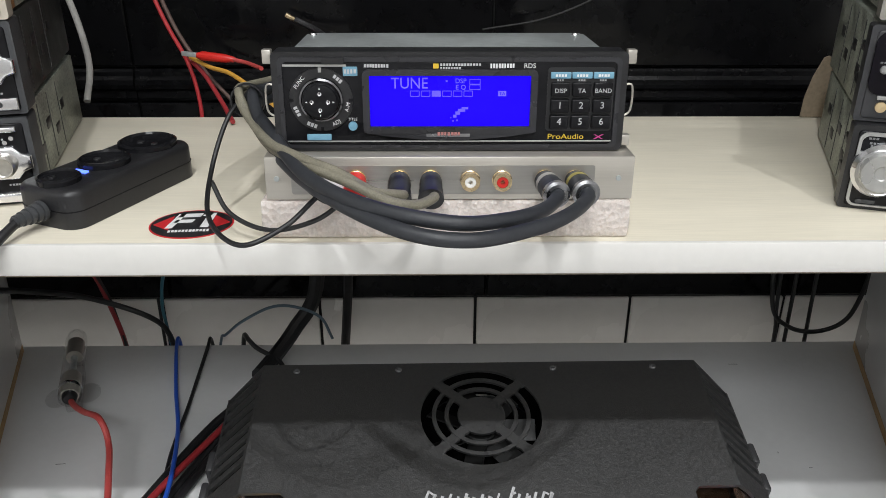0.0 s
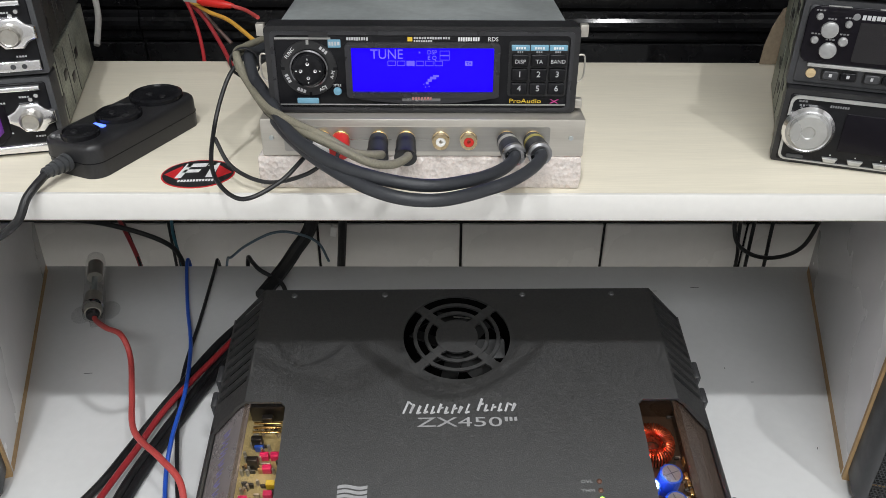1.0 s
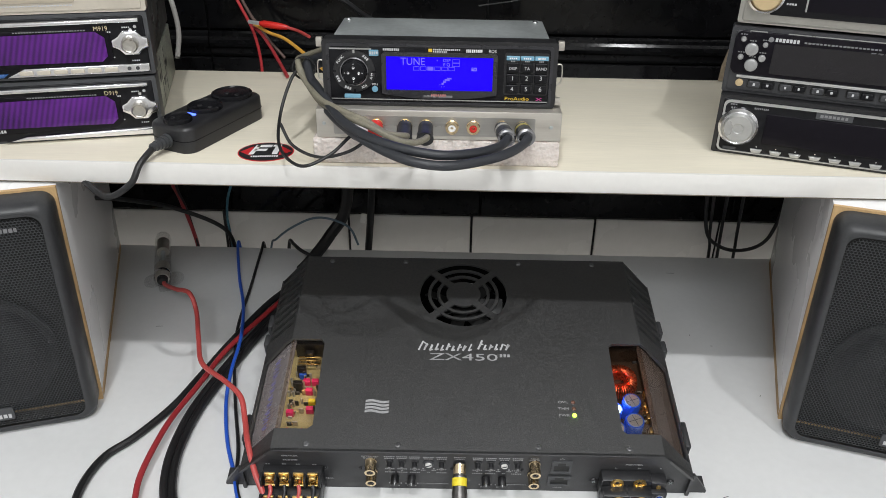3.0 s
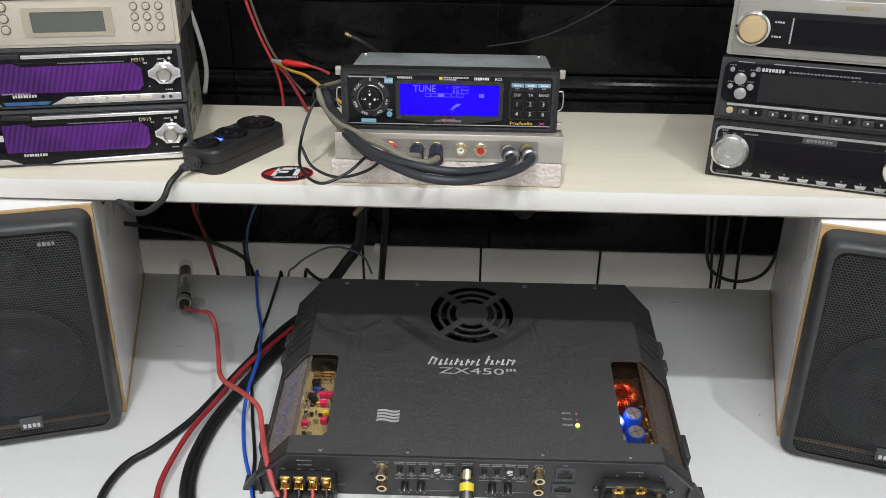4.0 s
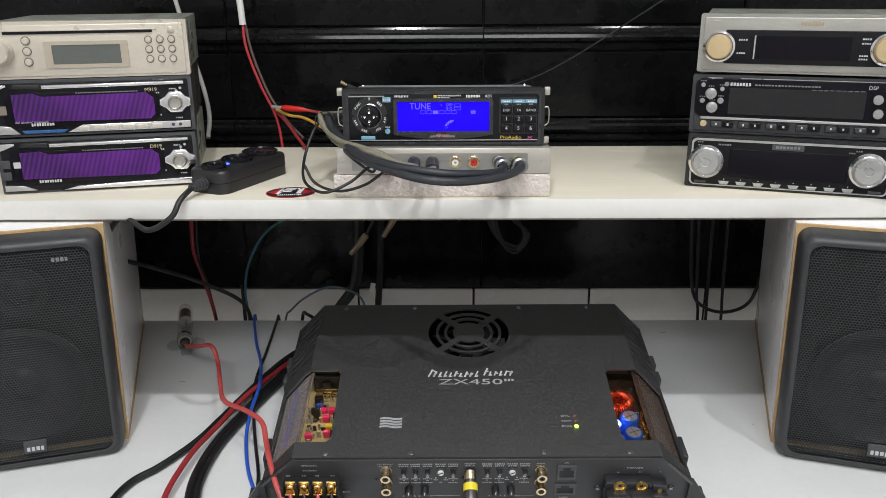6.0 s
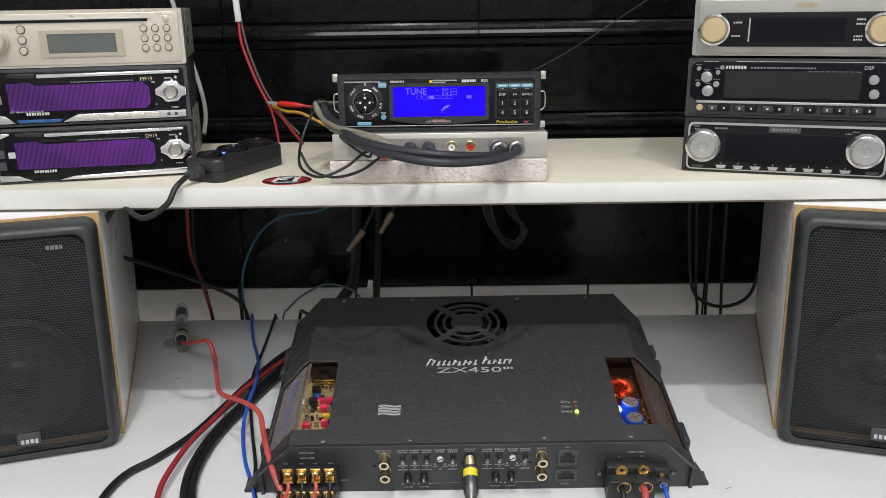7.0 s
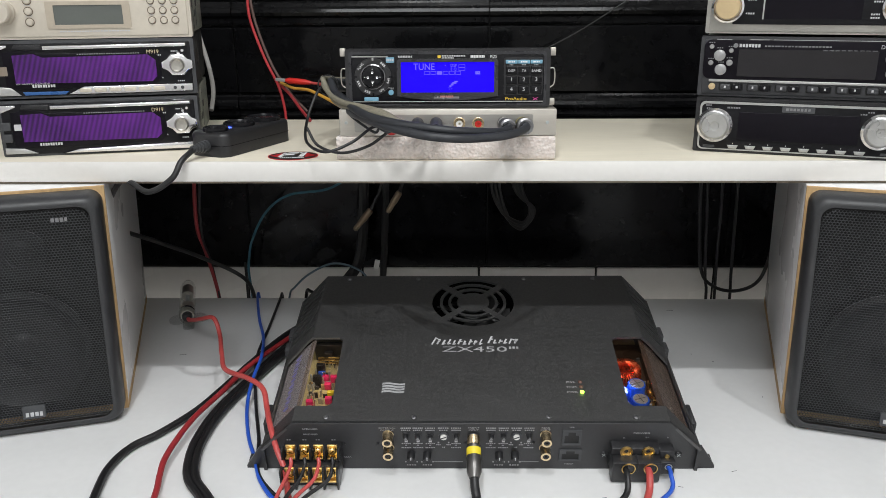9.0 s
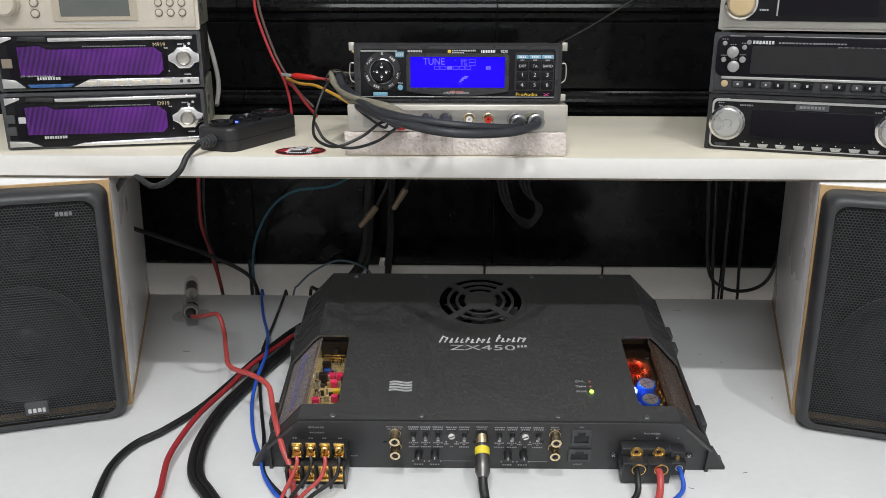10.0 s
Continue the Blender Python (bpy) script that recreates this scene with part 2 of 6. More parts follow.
def prism(bm, pts, m, depth, bev=0.0):
    """A flat outline in local x, y, raised along local z by depth, placed by m."""
    vs = [bm.verts.new((x, y, 0)) for x, y in pts]
    f = bm.faces.new(vs)
    ex = bmesh.ops.extrude_face_region(bm, geom=[f])
    top = [v for v in ex["geom"] if isinstance(v, bmesh.types.BMVert)]
    for v in top:
        v.co.z += depth
    allv = vs + top
    if bev:
        ts = set(top)
        es = [e for v in top for e in v.link_edges if e.verts[0] in ts and e.verts[1] in ts]
        r = bmesh.ops.bevel(bm, geom=list(set(es)), offset=bev, segments=3, profile=0.5, affect="EDGES", clamp_overlap=True)
        allv = list(set(v for v in allv if v.is_valid) | set(r["verts"]))
    bmesh.ops.transform(bm, matrix=m, verts=allv)
    return bm


def rr_pts(x0, x1, y0, y1, r, seg=5):
    pts = []
    for cx, cy, a in ((x1 - r, y1 - r, 0), (x0 + r, y1 - r, 90), (x0 + r, y0 + r, 180), (x1 - r, y0 + r, 270)):
        for i in range(seg + 1):
            t = radians(a + 90 * i / seg)
            pts.append((cx + r * math.cos(t), cy + r * math.sin(t)))
    return pts


FACE = pose(0, 0, 0, 90, 0, 0)  # local x, y, z of a drawing to x, z, -y of a front


def front(x, y, z):
    return pose(x, y, z, 90, 0, 0)


def key(bm, x0, x1, z0, z1, r, y, depth, bev=0.0):
    """A rounded raised piece on a front that faces -y; its back lies at y."""
    return prism(bm, rr_pts(x0, x1, z0, z1, r), pose(0, y, 0, 90, 0, 0), depth, bev)


def K(*a, **k):
    return key(bmesh.new(), *a, **k)


def lathe(bm, prof, m, seg=32, cap=True):
    """A profile of (radius, height) turned round local z and placed by m."""
    rings = []
    for r, h in prof:
        rings.append([bm.verts.new(m @ Vector((r * math.cos(2 * math.pi * i / seg), r * math.sin(2 * math.pi * i / seg), h))) for i in range(seg)])
    for a, b in zip(rings, rings[1:]):
        for i in range(seg):
            j = (i + 1) % seg
            bm.faces.new((a[i], a[j], b[j], b[i]))
    if cap:
        bm.faces.new(rings[-1])
        bm.faces.new(rings[0][::-1])
    return bm


def L(prof, m, seg=32, cap=True):
    return lathe(bmesh.new(), prof, m, seg, cap)


def glide(pts, n=10):
    """A smooth line through the points."""
    p = [Vector(q) for q in pts]
    p = [p[0] * 2 - p[1]] + p + [p[-1] * 2 - p[-2]]
    out = []
    for i in range(1, len(p) - 2):
        a, b, c, d = p[i - 1:i + 3]
        for k in range(n):
            t = k / n
            out.append(0.5 * (2 * b + (c - a) * t + (2 * a - 5 * b + 4 * c - d) * t * t + (3 * b - 3 * c + d - a) * t ** 3))
    out.append(p[-2])
    return out


def tube(bm, pts, r, n=10, seg=10, taper=None):
    line = glide(pts, n) if n else [Vector(q) for q in pts]
    rings, up = [], Vector((0, 0, 1))
    side = None
    for i, c in enumerate(line):
        d = (line[min(i + 1, len(line) - 1)] - line[max(i - 1, 0)]).normalized()
        if side is None:
            side = d.cross(up if abs(d.z) < 0.9 else Vector((1, 0, 0))).normalized()
        side = (side - d * side.dot(d)).normalized()
        w = d.cross(side)
        q = r * (taper(i / max(1, len(line) - 1)) if taper else 1)
        rings.append([bm.verts.new(c + side * q * math.cos(2 * math.pi * k / seg) + w * q * math.sin(2 * math.pi * k / seg)) for k in range(seg)])
    for a, b in zip(rings, rings[1:]):
        for k in range(seg):
            j = (k + 1) % seg
            bm.faces.new((a[k], a[j], b[j], b[k]))
    bm.faces.new(rings[-1]), bm.faces.new(rings[0][::-1])
    return bm


def T(*a, **k):
    return tube(bmesh.new(), *a, **k)


def plate(outer, holes, m, depth):
    """A sheet with openings: outlines in local x, y; thickness along -z; placed by m."""
    bm = bmesh.new()
    for loop in [outer] + holes:
        vs = [bm.verts.new((x, y, 0)) for x, y in loop]
        for a, b in zip(vs, vs[1:] + vs[:1]):
            bm.edges.new((a, b))
    bmesh.ops.triangle_fill(bm, use_beauty=True, use_dissolve=False, edges=bm.edges[:])
    ex = bmesh.ops.extrude_face_region(bm, geom=bm.faces[:])
    for v in ex["geom"]:
        if isinstance(v, bmesh.types.BMVert):
            v.co.z -= depth
    bmesh.ops.transform(bm, matrix=m, verts=bm.verts)
    return bm


def ring_pts(cx, cy, r, seg=40, ry=None):
    return [(cx + r * math.cos(2 * math.pi * i / seg), cy + (ry or r) * math.sin(2 * math.pi * i / seg)) for i in range(seg)]


def text(name, body, size, m, material, parent, depth=0.0001, align="CENTER", width=1.0):
    c = bpy.data.curves.new(name, "FONT")
    c.body, c.size, c.align_x, c.align_y, c.extrude = body, size, align, "CENTER", depth
    c.resolution_u = 3
    tmp = bpy.data.objects.new("lettering_curve", c)
    scene.collection.objects.link(tmp)
    bpy.context.view_layer.update()
    me = bpy.data.meshes.new_from_object(tmp)
    bpy.data.objects.remove(tmp)
    bpy.data.curves.remove(c)
    me.transform(m @ Matrix.Diagonal((width, 1, 1, 1)))
    me.materials.clear()
    me.materials.append(material)
    ob = new(name, me)
    ob.parent = parent
    return ob


def bars(bm, x0, x1, zc, h, y, n, seed, m=None):
    """Small marks in place of writing that cannot be read."""
    rnd = random.Random(seed)
    w = (x1 - x0) / n
    for i in range(n):
        a = x0 + i * w
        box(bm, a + 0.1 * w, a + w * (0.7 + 0.2 * rnd.random()), y - 0.0002, y, zc - h / 2 * (0.75 + 0.25 * rnd.random()), zc + h / 2)
    return bm

# ---- setting ----
DZ, SZ, SB = -0.0065, 0.2583, 0.240   # desk top, shelf top, shelf underside
WALL = 0.832


def setting(name, bm, material, label):
    return tagged(part(name, bm, material), label, name.rstrip("_1234567890").replace("_", " "), kind="structure")


# unseen floor, ceiling and plaster walls, added for reflections and bounced light
setting("floor", B(-1.7, 1.8, -2.3, 0.9, -0.85, -0.75), FLOOR, "unseen plain floor added for bounced light")
setting("ceiling", B(-1.7, 1.8, -2.3, 0.9, 2.30, 2.38), PLASTER, "unseen white plaster ceiling above the bench, added for bounced light")
setting("wall_west", B(-1.8, -1.7, -2.3, 0.9, -0.75, 2.30), PLASTER, "unseen pale plaster side wall added for bounced light")
setting("wall_east", B(1.8, 1.9, -2.3, 0.9, -0.75, 2.30), PLASTER, "unseen pale plaster side wall added for bounced light")
setting("wall_south", B(-1.7, 1.8, -2.4, -2.3, -0.75, 2.30), PLASTER, "unseen pale plaster wall behind the viewer, added for reflections")
wall_n = setting("wall_north", B(-1.7, 1.8, WALL, 0.95, -0.75, 2.30), GROUT, "wall of white and black glazed tiles with dark joints")

# desk and shelf
desk = root("desk", pose(0, 0, 0), "white laminated desk top with a few scratches", "desk")
part("desk_top", B(-0.9, 1.05, -0.02, 0.785, DZ - 0.022, DZ, bev=0.0012), DESK, desk)
for x in (-0.86, 0.98):
    part("side_panel", B(x, x + 0.03, 0.02, 0.74, -0.75, DZ - 0.022), DESK, desk)
for x, y, l, a in ((-0.262, 0.598, 0.012, 5), (0.325, 0.36, 0.008, 20), (0.40, 0.50, 0.004, 60), (0.372, 0.585, 0.004, 0), (0.27, 0.335, 0.007, -15), (0.20, 0.318, 0.006, 10), (0.352, 0.605, 0.003, 80), (0.31, 0.735, 0.018, 1), (0.36, 0.742, 0.014, -2)):
    q = B(-l / 3, l / 3, -0.00025, 0.00025, 0, 0.0002)
    bmesh.ops.transform(q, matrix=pose(x, y, DZ, 0, 0, a), verts=q.verts)
    part("scratch", q, GREY_PL, desk, "small dark nick in the white surface")

shelf = root("shelf", pose(0, 0, 0), "cream laminated wooden shelf with white front edge across two loudspeakers", "shelf")
part("board", B(-0.95, 1.1, 0.470, 0.725, SB, SZ, bev=0.0008), SHELF, shelf)
# unseen dark sheet, added so the shelf throws less light onto the amplifier
part("underside", B(-0.949, 1.099, 0.4705, 0.7245, SB - 0.0030, SB - 0.0002), mat("bounce_dimming_brown", (0.24, 0.20, 0.15), 0.8, vary=0.25, scale=30), shelf, "unseen brown sheet added to dim light bounced off the shelf")
part("edge_band", B(-0.95, 1.1, 0.4665, 0.470, SB - 0.0005, SZ + 0.0004, bev=0.0008), EDGE, shelf, "white plastic edge band")

# ---- loudspeakers ----


def grille_bm(w, h, r, pitch, y):
    """Perforated sheet: a ring of six faces round every hole."""
    bm = bmesh.new()
    ry = pitch * math.sqrt(3) / 2
    nx, nz = int(w / pitch) + 1, int(h / ry) + 1
    for j in range(nz):
        for i in range(nx):
            cx, cz = -w / 2 + (i + 0.5 * (j % 2)) * pitch, j * ry
            ax, az = max(0, abs(cx) - (w / 2 - r)), max(0, abs(cz - h / 2) - (h / 2 - r))
            if math.hypot(ax, az) > r - pitch * 0.2:
                continue
            o, n = [], []
            for k in range(6):
                t = radians(60 * k + 30)
                o.append(bm.verts.new((cx + pitch / math.sqrt(3) * math.cos(t), y, cz + pitch / math.sqrt(3) * math.sin(t))))
                n.append(bm.verts.new((cx + pitch * 0.40 * math.cos(t), y + 0.0005, cz + pitch * 0.40 * math.sin(t))))
            for k in range(6):
                l = (k + 1) % 6
                bm.faces.new((o[k], o[l], n[l], n[k]))
    return bm


def loudspeaker(m, lean):
    """The cabinet leans inward and forward a little; lean is the sideways shift per metre of height."""
    w, d, h = 0.178, 0.32, SB - DZ - 0.0035
    s = root("loudspeaker", m, "white bookshelf loudspeaker with black perforated grille on the desk", "loudspeaker", "loudspeakers under the shelf")
    t = 0.0105
    part("cabinet", B(-w / 2, w / 2, 0.004, d, 0.0, h, bev=0.0006), CAB_WHITE, s, "glossy white laminated cabinet")
    rim = plate([(-w / 2, 0), (w / 2, 0), (w / 2, h), (-w / 2, h)], [[(-w / 2 + t, t), (w / 2 - t, t), (w / 2 - t, h - t), (-w / 2 + t, h - t)]], pose(0, 0, 0, 90, 0, 0), 0.004)
    part("front_edge", rim, WOOD, s, "raw light brown board edge")
    for sx in (-1, 1):
        part("base_edge", B(sx * (w / 2 + 0.0004), sx * (w / 2 - 0.003), 0.006, d, 0.0, 0.0085), WOOD, s, "bare brown board edge along the base")
    # grille frame: a rounded tray that stands proud of the front
    g = part("grille_frame", bmesh.new(), GRILLE, s, "black plastic grille frame")
    bm = bmesh.new()
    rings = []
    for inset, y, rad in ((0.0022, -0.0, 0.012), (0.0022, -0.0200, 0.012), (0.0045, -0.0285, 0.013), (0.0082, -0.0310, 0.012), (0.0112, -0.0300, 0.011)):
        rings.append([bm.verts.new((x, y, z)) for x, z in rr_pts(-w / 2 + inset, w / 2 - inset, inset - 0.002, h - inset, rad, 6)])
    for a, b in zip(rings, rings[1:]):
        for i in range(len(a)):
            j = (i + 1) % len(a)
            bm.faces.new((a[i], a[j], b[j], b[i]))
    bmesh.ops.recalc_face_normals(bm, faces=bm.faces)
    bm.to_mesh(g.data), bm.free()
    g.data.shade_smooth()
    mesh = grille_bm(w - 0.0215, h - 0.0235, 0.011, 0.0029, -0.0297)
    bmesh.ops.translate(mesh, verts=mesh.verts, vec=(0, 0, 0.0105))
    part("grille", mesh, mat("grille_metal", (0.045, 0.047, 0.050), 0.42, 0.3, vary=0.2, scale=50), s, "perforated dark metal grille", smooth=False)
    part("baffle", B(-w / 2 + 0.012, w / 2 - 0.012, -0.010, 0.003, 0.012, h - 0.012), FAN, s, "black baffle behind the grille")
    part("woofer", L([(0.062, 0.0), (0.064, 0.006), (0.058, 0.008), (0.052, 0.004), (0.022, -0.006), (0.018, 0.0), (0.010, 0.005), (0.001, 0.006)], front(0, -0.0105, 0.085), 48), BLACK_PL, s, "dark woofer cone dimly seen")
    part("tweeter", L([(0.024, 0.0), (0.025, 0.004), (0.014, 0.003), (0.010, 0.007), (0.001, 0.009)], front(0.01, -0.0105, 0.185), 32), BLACK_PL, s, "dark dome tweeter dimly seen")
    b = part("badge", K(-0.0050, 0.0160, 0.0185, 0.0325, 0.0012, -0.0298, 0.0018, bev=0.0004), GREY_PL, s, "grey badge with a white maker's mark")
    part("mark", bars(bmesh.new(), -0.0025, 0.0145, 0.0232, 0.0048, -0.0317, 4, 3), GREY_INK, b)
    part("mark", bars(bmesh.new(), 0.044, 0.0595, 0.2205, 0.004, -0.0306, 4, 5), DIM_INK, s, "small grey maker's mark on the grille")
    for o in s.children_recursive:
        o.data.transform(Matrix(((1, 0, lean, 0), (0, 1, -0.040, 0), (0, 0, 1, 0), (0, 0, 0, 1))))
    return s


loudspeaker(pose(-0.3619, 0.4432, DZ, 0, 0, 17.5), 0.029)
loudspeaker(pose(0.4917, 0.4400, DZ, 0, 0, -16.7), -0.024)

# ---- amplifier ----
AMP_T = 12.4
AMP_M = pose(0.0930, 0.3502, 0.0478, AMP_T, 0, 0.65) @ pose(0, 0, -0.0556)
amp = root("amplifier", AMP_M, "black textured car amplifier with clear side windows, raised at the back", "amplifier")
AW, AH, AD, CX, CZ = 0.1685, 0.0556, 0.2425, 0.1985, 0.0275
V0, V1 = 0.0222, 0.1255           # window, front to back
WI0, WI1 = 0.1356, 0.1366       # window's inner edge, front and back


def amp_top():
    c = 0.004
    out = [(-AW, 0), (AW, 0)]
    out += [(AW, V0), (WI0 + c, V0), (WI0, V0 + c), (WI1, V1 - c), (WI1 + c, V1), (AW, V1)]
    out += [(AW, AD), (-AW, AD)]
    out += [(-AW, V1), (-WI1 - c, V1), (-WI1, V1 - c), (-WI0, V0 + c), (-WI0 - c, V0), (-AW, V0)]
    return plate(out, [ring_pts(-0.0026, 0.1900, 0.0445, 56)], pose(0, 0, AH), 0.0025)


part("top_cover", amp_top(), AMP, amp, "fine-textured matt black cover")
slope = math.degrees(math.atan2(AH - CZ, CX - AW))
SL = math.hypot(CX - AW, AH - CZ)
for sx in (-1, 1):
    # chamfer: local x along the slope, y along the depth
    m = pose(sx * AW, 0, AH, 0, sx * slope, 0)
    e = lambda pts: [(sx * x, y) for x, y in pts]
    slots = []
    for i in range(9):
        y = V1 + 0.016 + i * 0.0105
        slots.append(e([(0.003, y + 0.006), (SL - 0.003, y), (SL - 0.003, y + 0.0052), (0.003, y + 0.0112)]))
    part("side_cover", plate(e([(0, V1), (SL * 0.25, V1), (SL, V1 - 0.012), (SL, AD - 0.012), (0, AD)]), slots, m, 0.0025), AMP, amp, "slotted cooling vents in the slanted side")
    part("side_cover", plate(e([(0, 0), (SL, -0.005), (SL, V0 - 0.012), (0, V0)]), [], m, 0.0025), AMP, amp)
    part("side_rail", plate(e([(SL - 0.003, V0 - 0.012), (SL, V0 - 0.012), (SL, V1), (SL - 0.003, V1)]), [], m, 0.0025), AMP, amp)
    # near-black sheet below the slots, in place of the shade inside
    shade_outline = [(-0.0035, V1 + 0.008), (SL - 0.002, V1 + 0.002), (SL - 0.002, AD - 0.014), (0, AD - 0.006)]
    part("vent_shade_sheet", plate(e(shade_outline), [], m @ pose(0, 0, -0.0060), 0.001), CAVITY_SHADE, amp, "near-black sheet that paints the shade behind the slots")
    part("side_wall", B(sx * CX, sx * (CX - 0.003), -0.004, AD - 0.012, 0, CZ), AMP_PANEL, amp)
    w = part("window", B(sx * (WI1 - 0.002), sx * AW, V0 - 0.002, V1 + 0.002, AH - 0.005, AH - 0.003), GLASS_SMOKE, amp, "smoked clear acrylic window folded over the edge")
    sl = part("window", plate(e([(0, V0 - 0.002), (SL - 0.002, V0 - 0.002), (SL - 0.002, V1 + 0.002), (0, V1 + 0.002)]), [], pose(sx * (AW - 0.0025), 0, AH - 0.004, 0, sx * slope, 0), 0.002), PAINTED_SHEEN if sx < 0 else AMBER_SHEEN, amp, "smoked acrylic window in the slanted side, its reflections painted in")
    w.visible_shadow = sl.visible_shadow = False
    for y0, y1 in ((0.000, 0.030), (0.030, 0.058), (0.142, 0.157), (0.166, 0.184)):
        bm = bmesh.new()
        if y0 < 0.01:
            prism(bm, [(0, 0), (0.0165, 0), (0.0165, 0.003), (0.002, CZ - 0.001), (0, CZ - 0.001)], pose(sx * CX, y0 + 0.003, 0, 90, 0, 0) @ Matrix.Diagonal((sx, 1, 1, 1)), 0.003)
            box(bm, sx * CX, sx * (CX + 0.0165), y0, y0 + 0.016, 0, 0.0025, bev=0.0006)
        else:
            box(bm, sx * CX, sx * (CX + 0.0055), y0, y1, 0.004, CZ - 0.001, bev=0.002)
        part("mounting_foot", bm, AMP_PANEL, amp)
part("back_panel", B(-CX, CX, AD - 0.013, AD - 0.010, 0, CZ), AMP_PANEL, amp)
part("back_panel", B(-AW, AW, AD - 0.003, AD, CZ, AH - 0.002), AMP_PANEL, amp)
part("base_plate", B(-CX + 0.003, CX - 0.003, 0.003, AD - 0.014, 0.0, 0.003), AMP_PANEL, amp)
fp = part("front_panel", prism(bmesh.new(), [(-CX, 0), (CX, 0), (CX, CZ), (AW, AH), (-AW, AH), (-CX, CZ)], pose(0, 0.002, 0, 90, 0, 0), 0.003, bev=0.0005), AMP_PANEL, amp, "black front panel with white lettering and sockets")

# fan guard: a hub and two thin rings on four diagonal bars, round-ended slots between
FANX, FANY = -0.0026, 0.1900
part("guard_hub", plate(ring_pts(FANX, FANY, 0.0175, 48), [], pose(0, 0, AH - 0.0002), 0.002), AMP, amp)
for r0, r1 in ((0.0240, 0.0270), (0.0332, 0.0362)):
    part("guard_ring", plate(ring_pts(FANX, FANY, r1, 56), [ring_pts(FANX, FANY, r0, 56)], pose(0, 0, AH - 0.0002), 0.002), AMP, amp)
for a in (45, 135, 225, 315):
    bm = B(0.0165, 0.0450, -0.0032, 0.0032, -0.0024, -0.0004)
    for r0, r1 in ((0.0172, 0.0242), (0.0268, 0.0334), (0.0360, 0.0446)):
        for sg in (-1, 1):
            h = (r1 - r0) / 2
            prism(bm, [(r0, sg * 0.003), (r1, sg * 0.003), (r1 - h * 0.12, sg * (0.003 + h * 0.34)), (r0 + h, sg * 0.0036), (r0 + h * 0.12, sg * (0.003 + h * 0.34))], pose(0, 0, -0.0024), 0.0019)
    bmesh.ops.transform(bm, matrix=pose(FANX, FANY, AH, 0, 0, a), verts=bm.verts)
    part("guard_bar", bm, AMP, amp)
fan = part("fan", L([(0.013, 0), (0.013, 0.008), (0.012, 0.009), (0.001, 0.009)], pose(FANX, FANY, AH - 0.022), 32), FAN, amp, "black cooling fan behind the guard")
for i in range(7):
    bm = B(0.012, 0.041, -0.008, 0.008, -0.0006, 0.0006)
    bmesh.ops.transform(bm, matrix=pose(FANX, FANY, AH - 0.018, 0, 0, i * 360 / 7) @ pose(0, 0, 0, 28, 0, 0), verts=bm.verts)
    part("fan_blade", bm, FAN, fan)
# black tube and disc put in for the shade round the fan
part("fan_well_shade", L([(0.046, -0.026), (0.046, 0.0)], pose(FANX, FANY, AH - 0.003), 40, cap=False), CAVITY_SHADE, amp)
part("fan_floor_shade", L([(0.047, 0.0), (0.047, 0.001)], pose(FANX, FANY, 0.0225), 32), CAVITY_SHADE, amp)

# screws on the cover
for x, y in ((-0.1424, 0.2354), (-0.0639, 0.2357), (0.0561, 0.2357), (0.1343, 0.2360), (-0.1384, 0.0066), (-0.0598, 0.0069), (0.0611, 0.0073), (0.1390, 0.0071)):
    sc = part("screw", L([(0.0026, 0), (0.0026, 0.0007), (0.0018, 0.0012), (0.0012, 0.0012), (0.0012, 0.0005), (0.0002, 0.0005)], pose(x, y, AH), 16), SCREW, amp, "small dark steel screw")

# lettering on the cover
TOPM = pose(0, 0, AH + 0.0001)


def slanted_mark(parent):
    """The maker's brush-style mark as plain slanted strokes."""
    for x0, n, y0 in ((-0.0460, 10, 0.1132), (0.0110, 6, 0.1150)):
        bm, r = bmesh.new(), random.Random(n)
        def stroke(ax, ay, bx, by, w):
            q = Vector((by - ay, ax - bx)).normalized() * w / 2
            prism(bm, [(ax + q.x, ay + q.y), (ax - q.x * 0.6, ay - q.y * 0.6), (bx - q.x, by - q.y), (bx + q.x * 0.7, by + q.y * 0.7)], TOPM, 0.0003)
        for i in range(n):
            x = x0 + 0.0053 * i
            h = 0.0110 if i == 0 else 0.0060 + 0.0026 * r.random()
            y, k = y0 + 0.0010 * r.random(), 0.40 * h
            stroke(x, y, x + k, y + h, 0.0016 + 0.0008 * r.random())
            e = r.choice(((0.9, 1.0, 1.9, 0.72), (0.2, 0.15, 1.5, 0.9), (0.1, 0.05, 1.3, 0.18), (0.5, 0.52, 1.4, 0.58)))
            stroke(x + k * e[0], y + h * e[1], x + k * e[0] + 0.0030, y + h * e[3], 0.0014 + 0.0006 * r.random())
        part("maker_mark", bm, GREY_INK, parent, "slanted pale maker's mark")


slanted_mark(amp)
text("model_lettering", "ZX450", 0.0118, pose(-0.0027, 0.1054, AH + 0.0002), PANEL_INK, amp, width=1.95)
part("model_suffix", bars(bmesh.new(), 0.0312, 0.0420, 0, 0.0036, 0, 3, 8), PANEL_INK, amp).matrix_basis = pose(0, 0.1080, AH + 0.0002, -90, 0, 0)
flag = bmesh.new()
for k in range(4):
    pts = [(-0.0912 + 0.0212 * i / 12, 0.0402 + k * 0.0037 + 0.0009 * math.sin(i / 12 * 2 * math.pi)) for i in range(13)]
    pts += [(x, y + 0.0024) for x, y in reversed(pts)]
    prism(flag, pts, TOPM, 0.0003)
part("wave_mark", flag, PANEL_INK, amp, "grey mark of wavy bars")
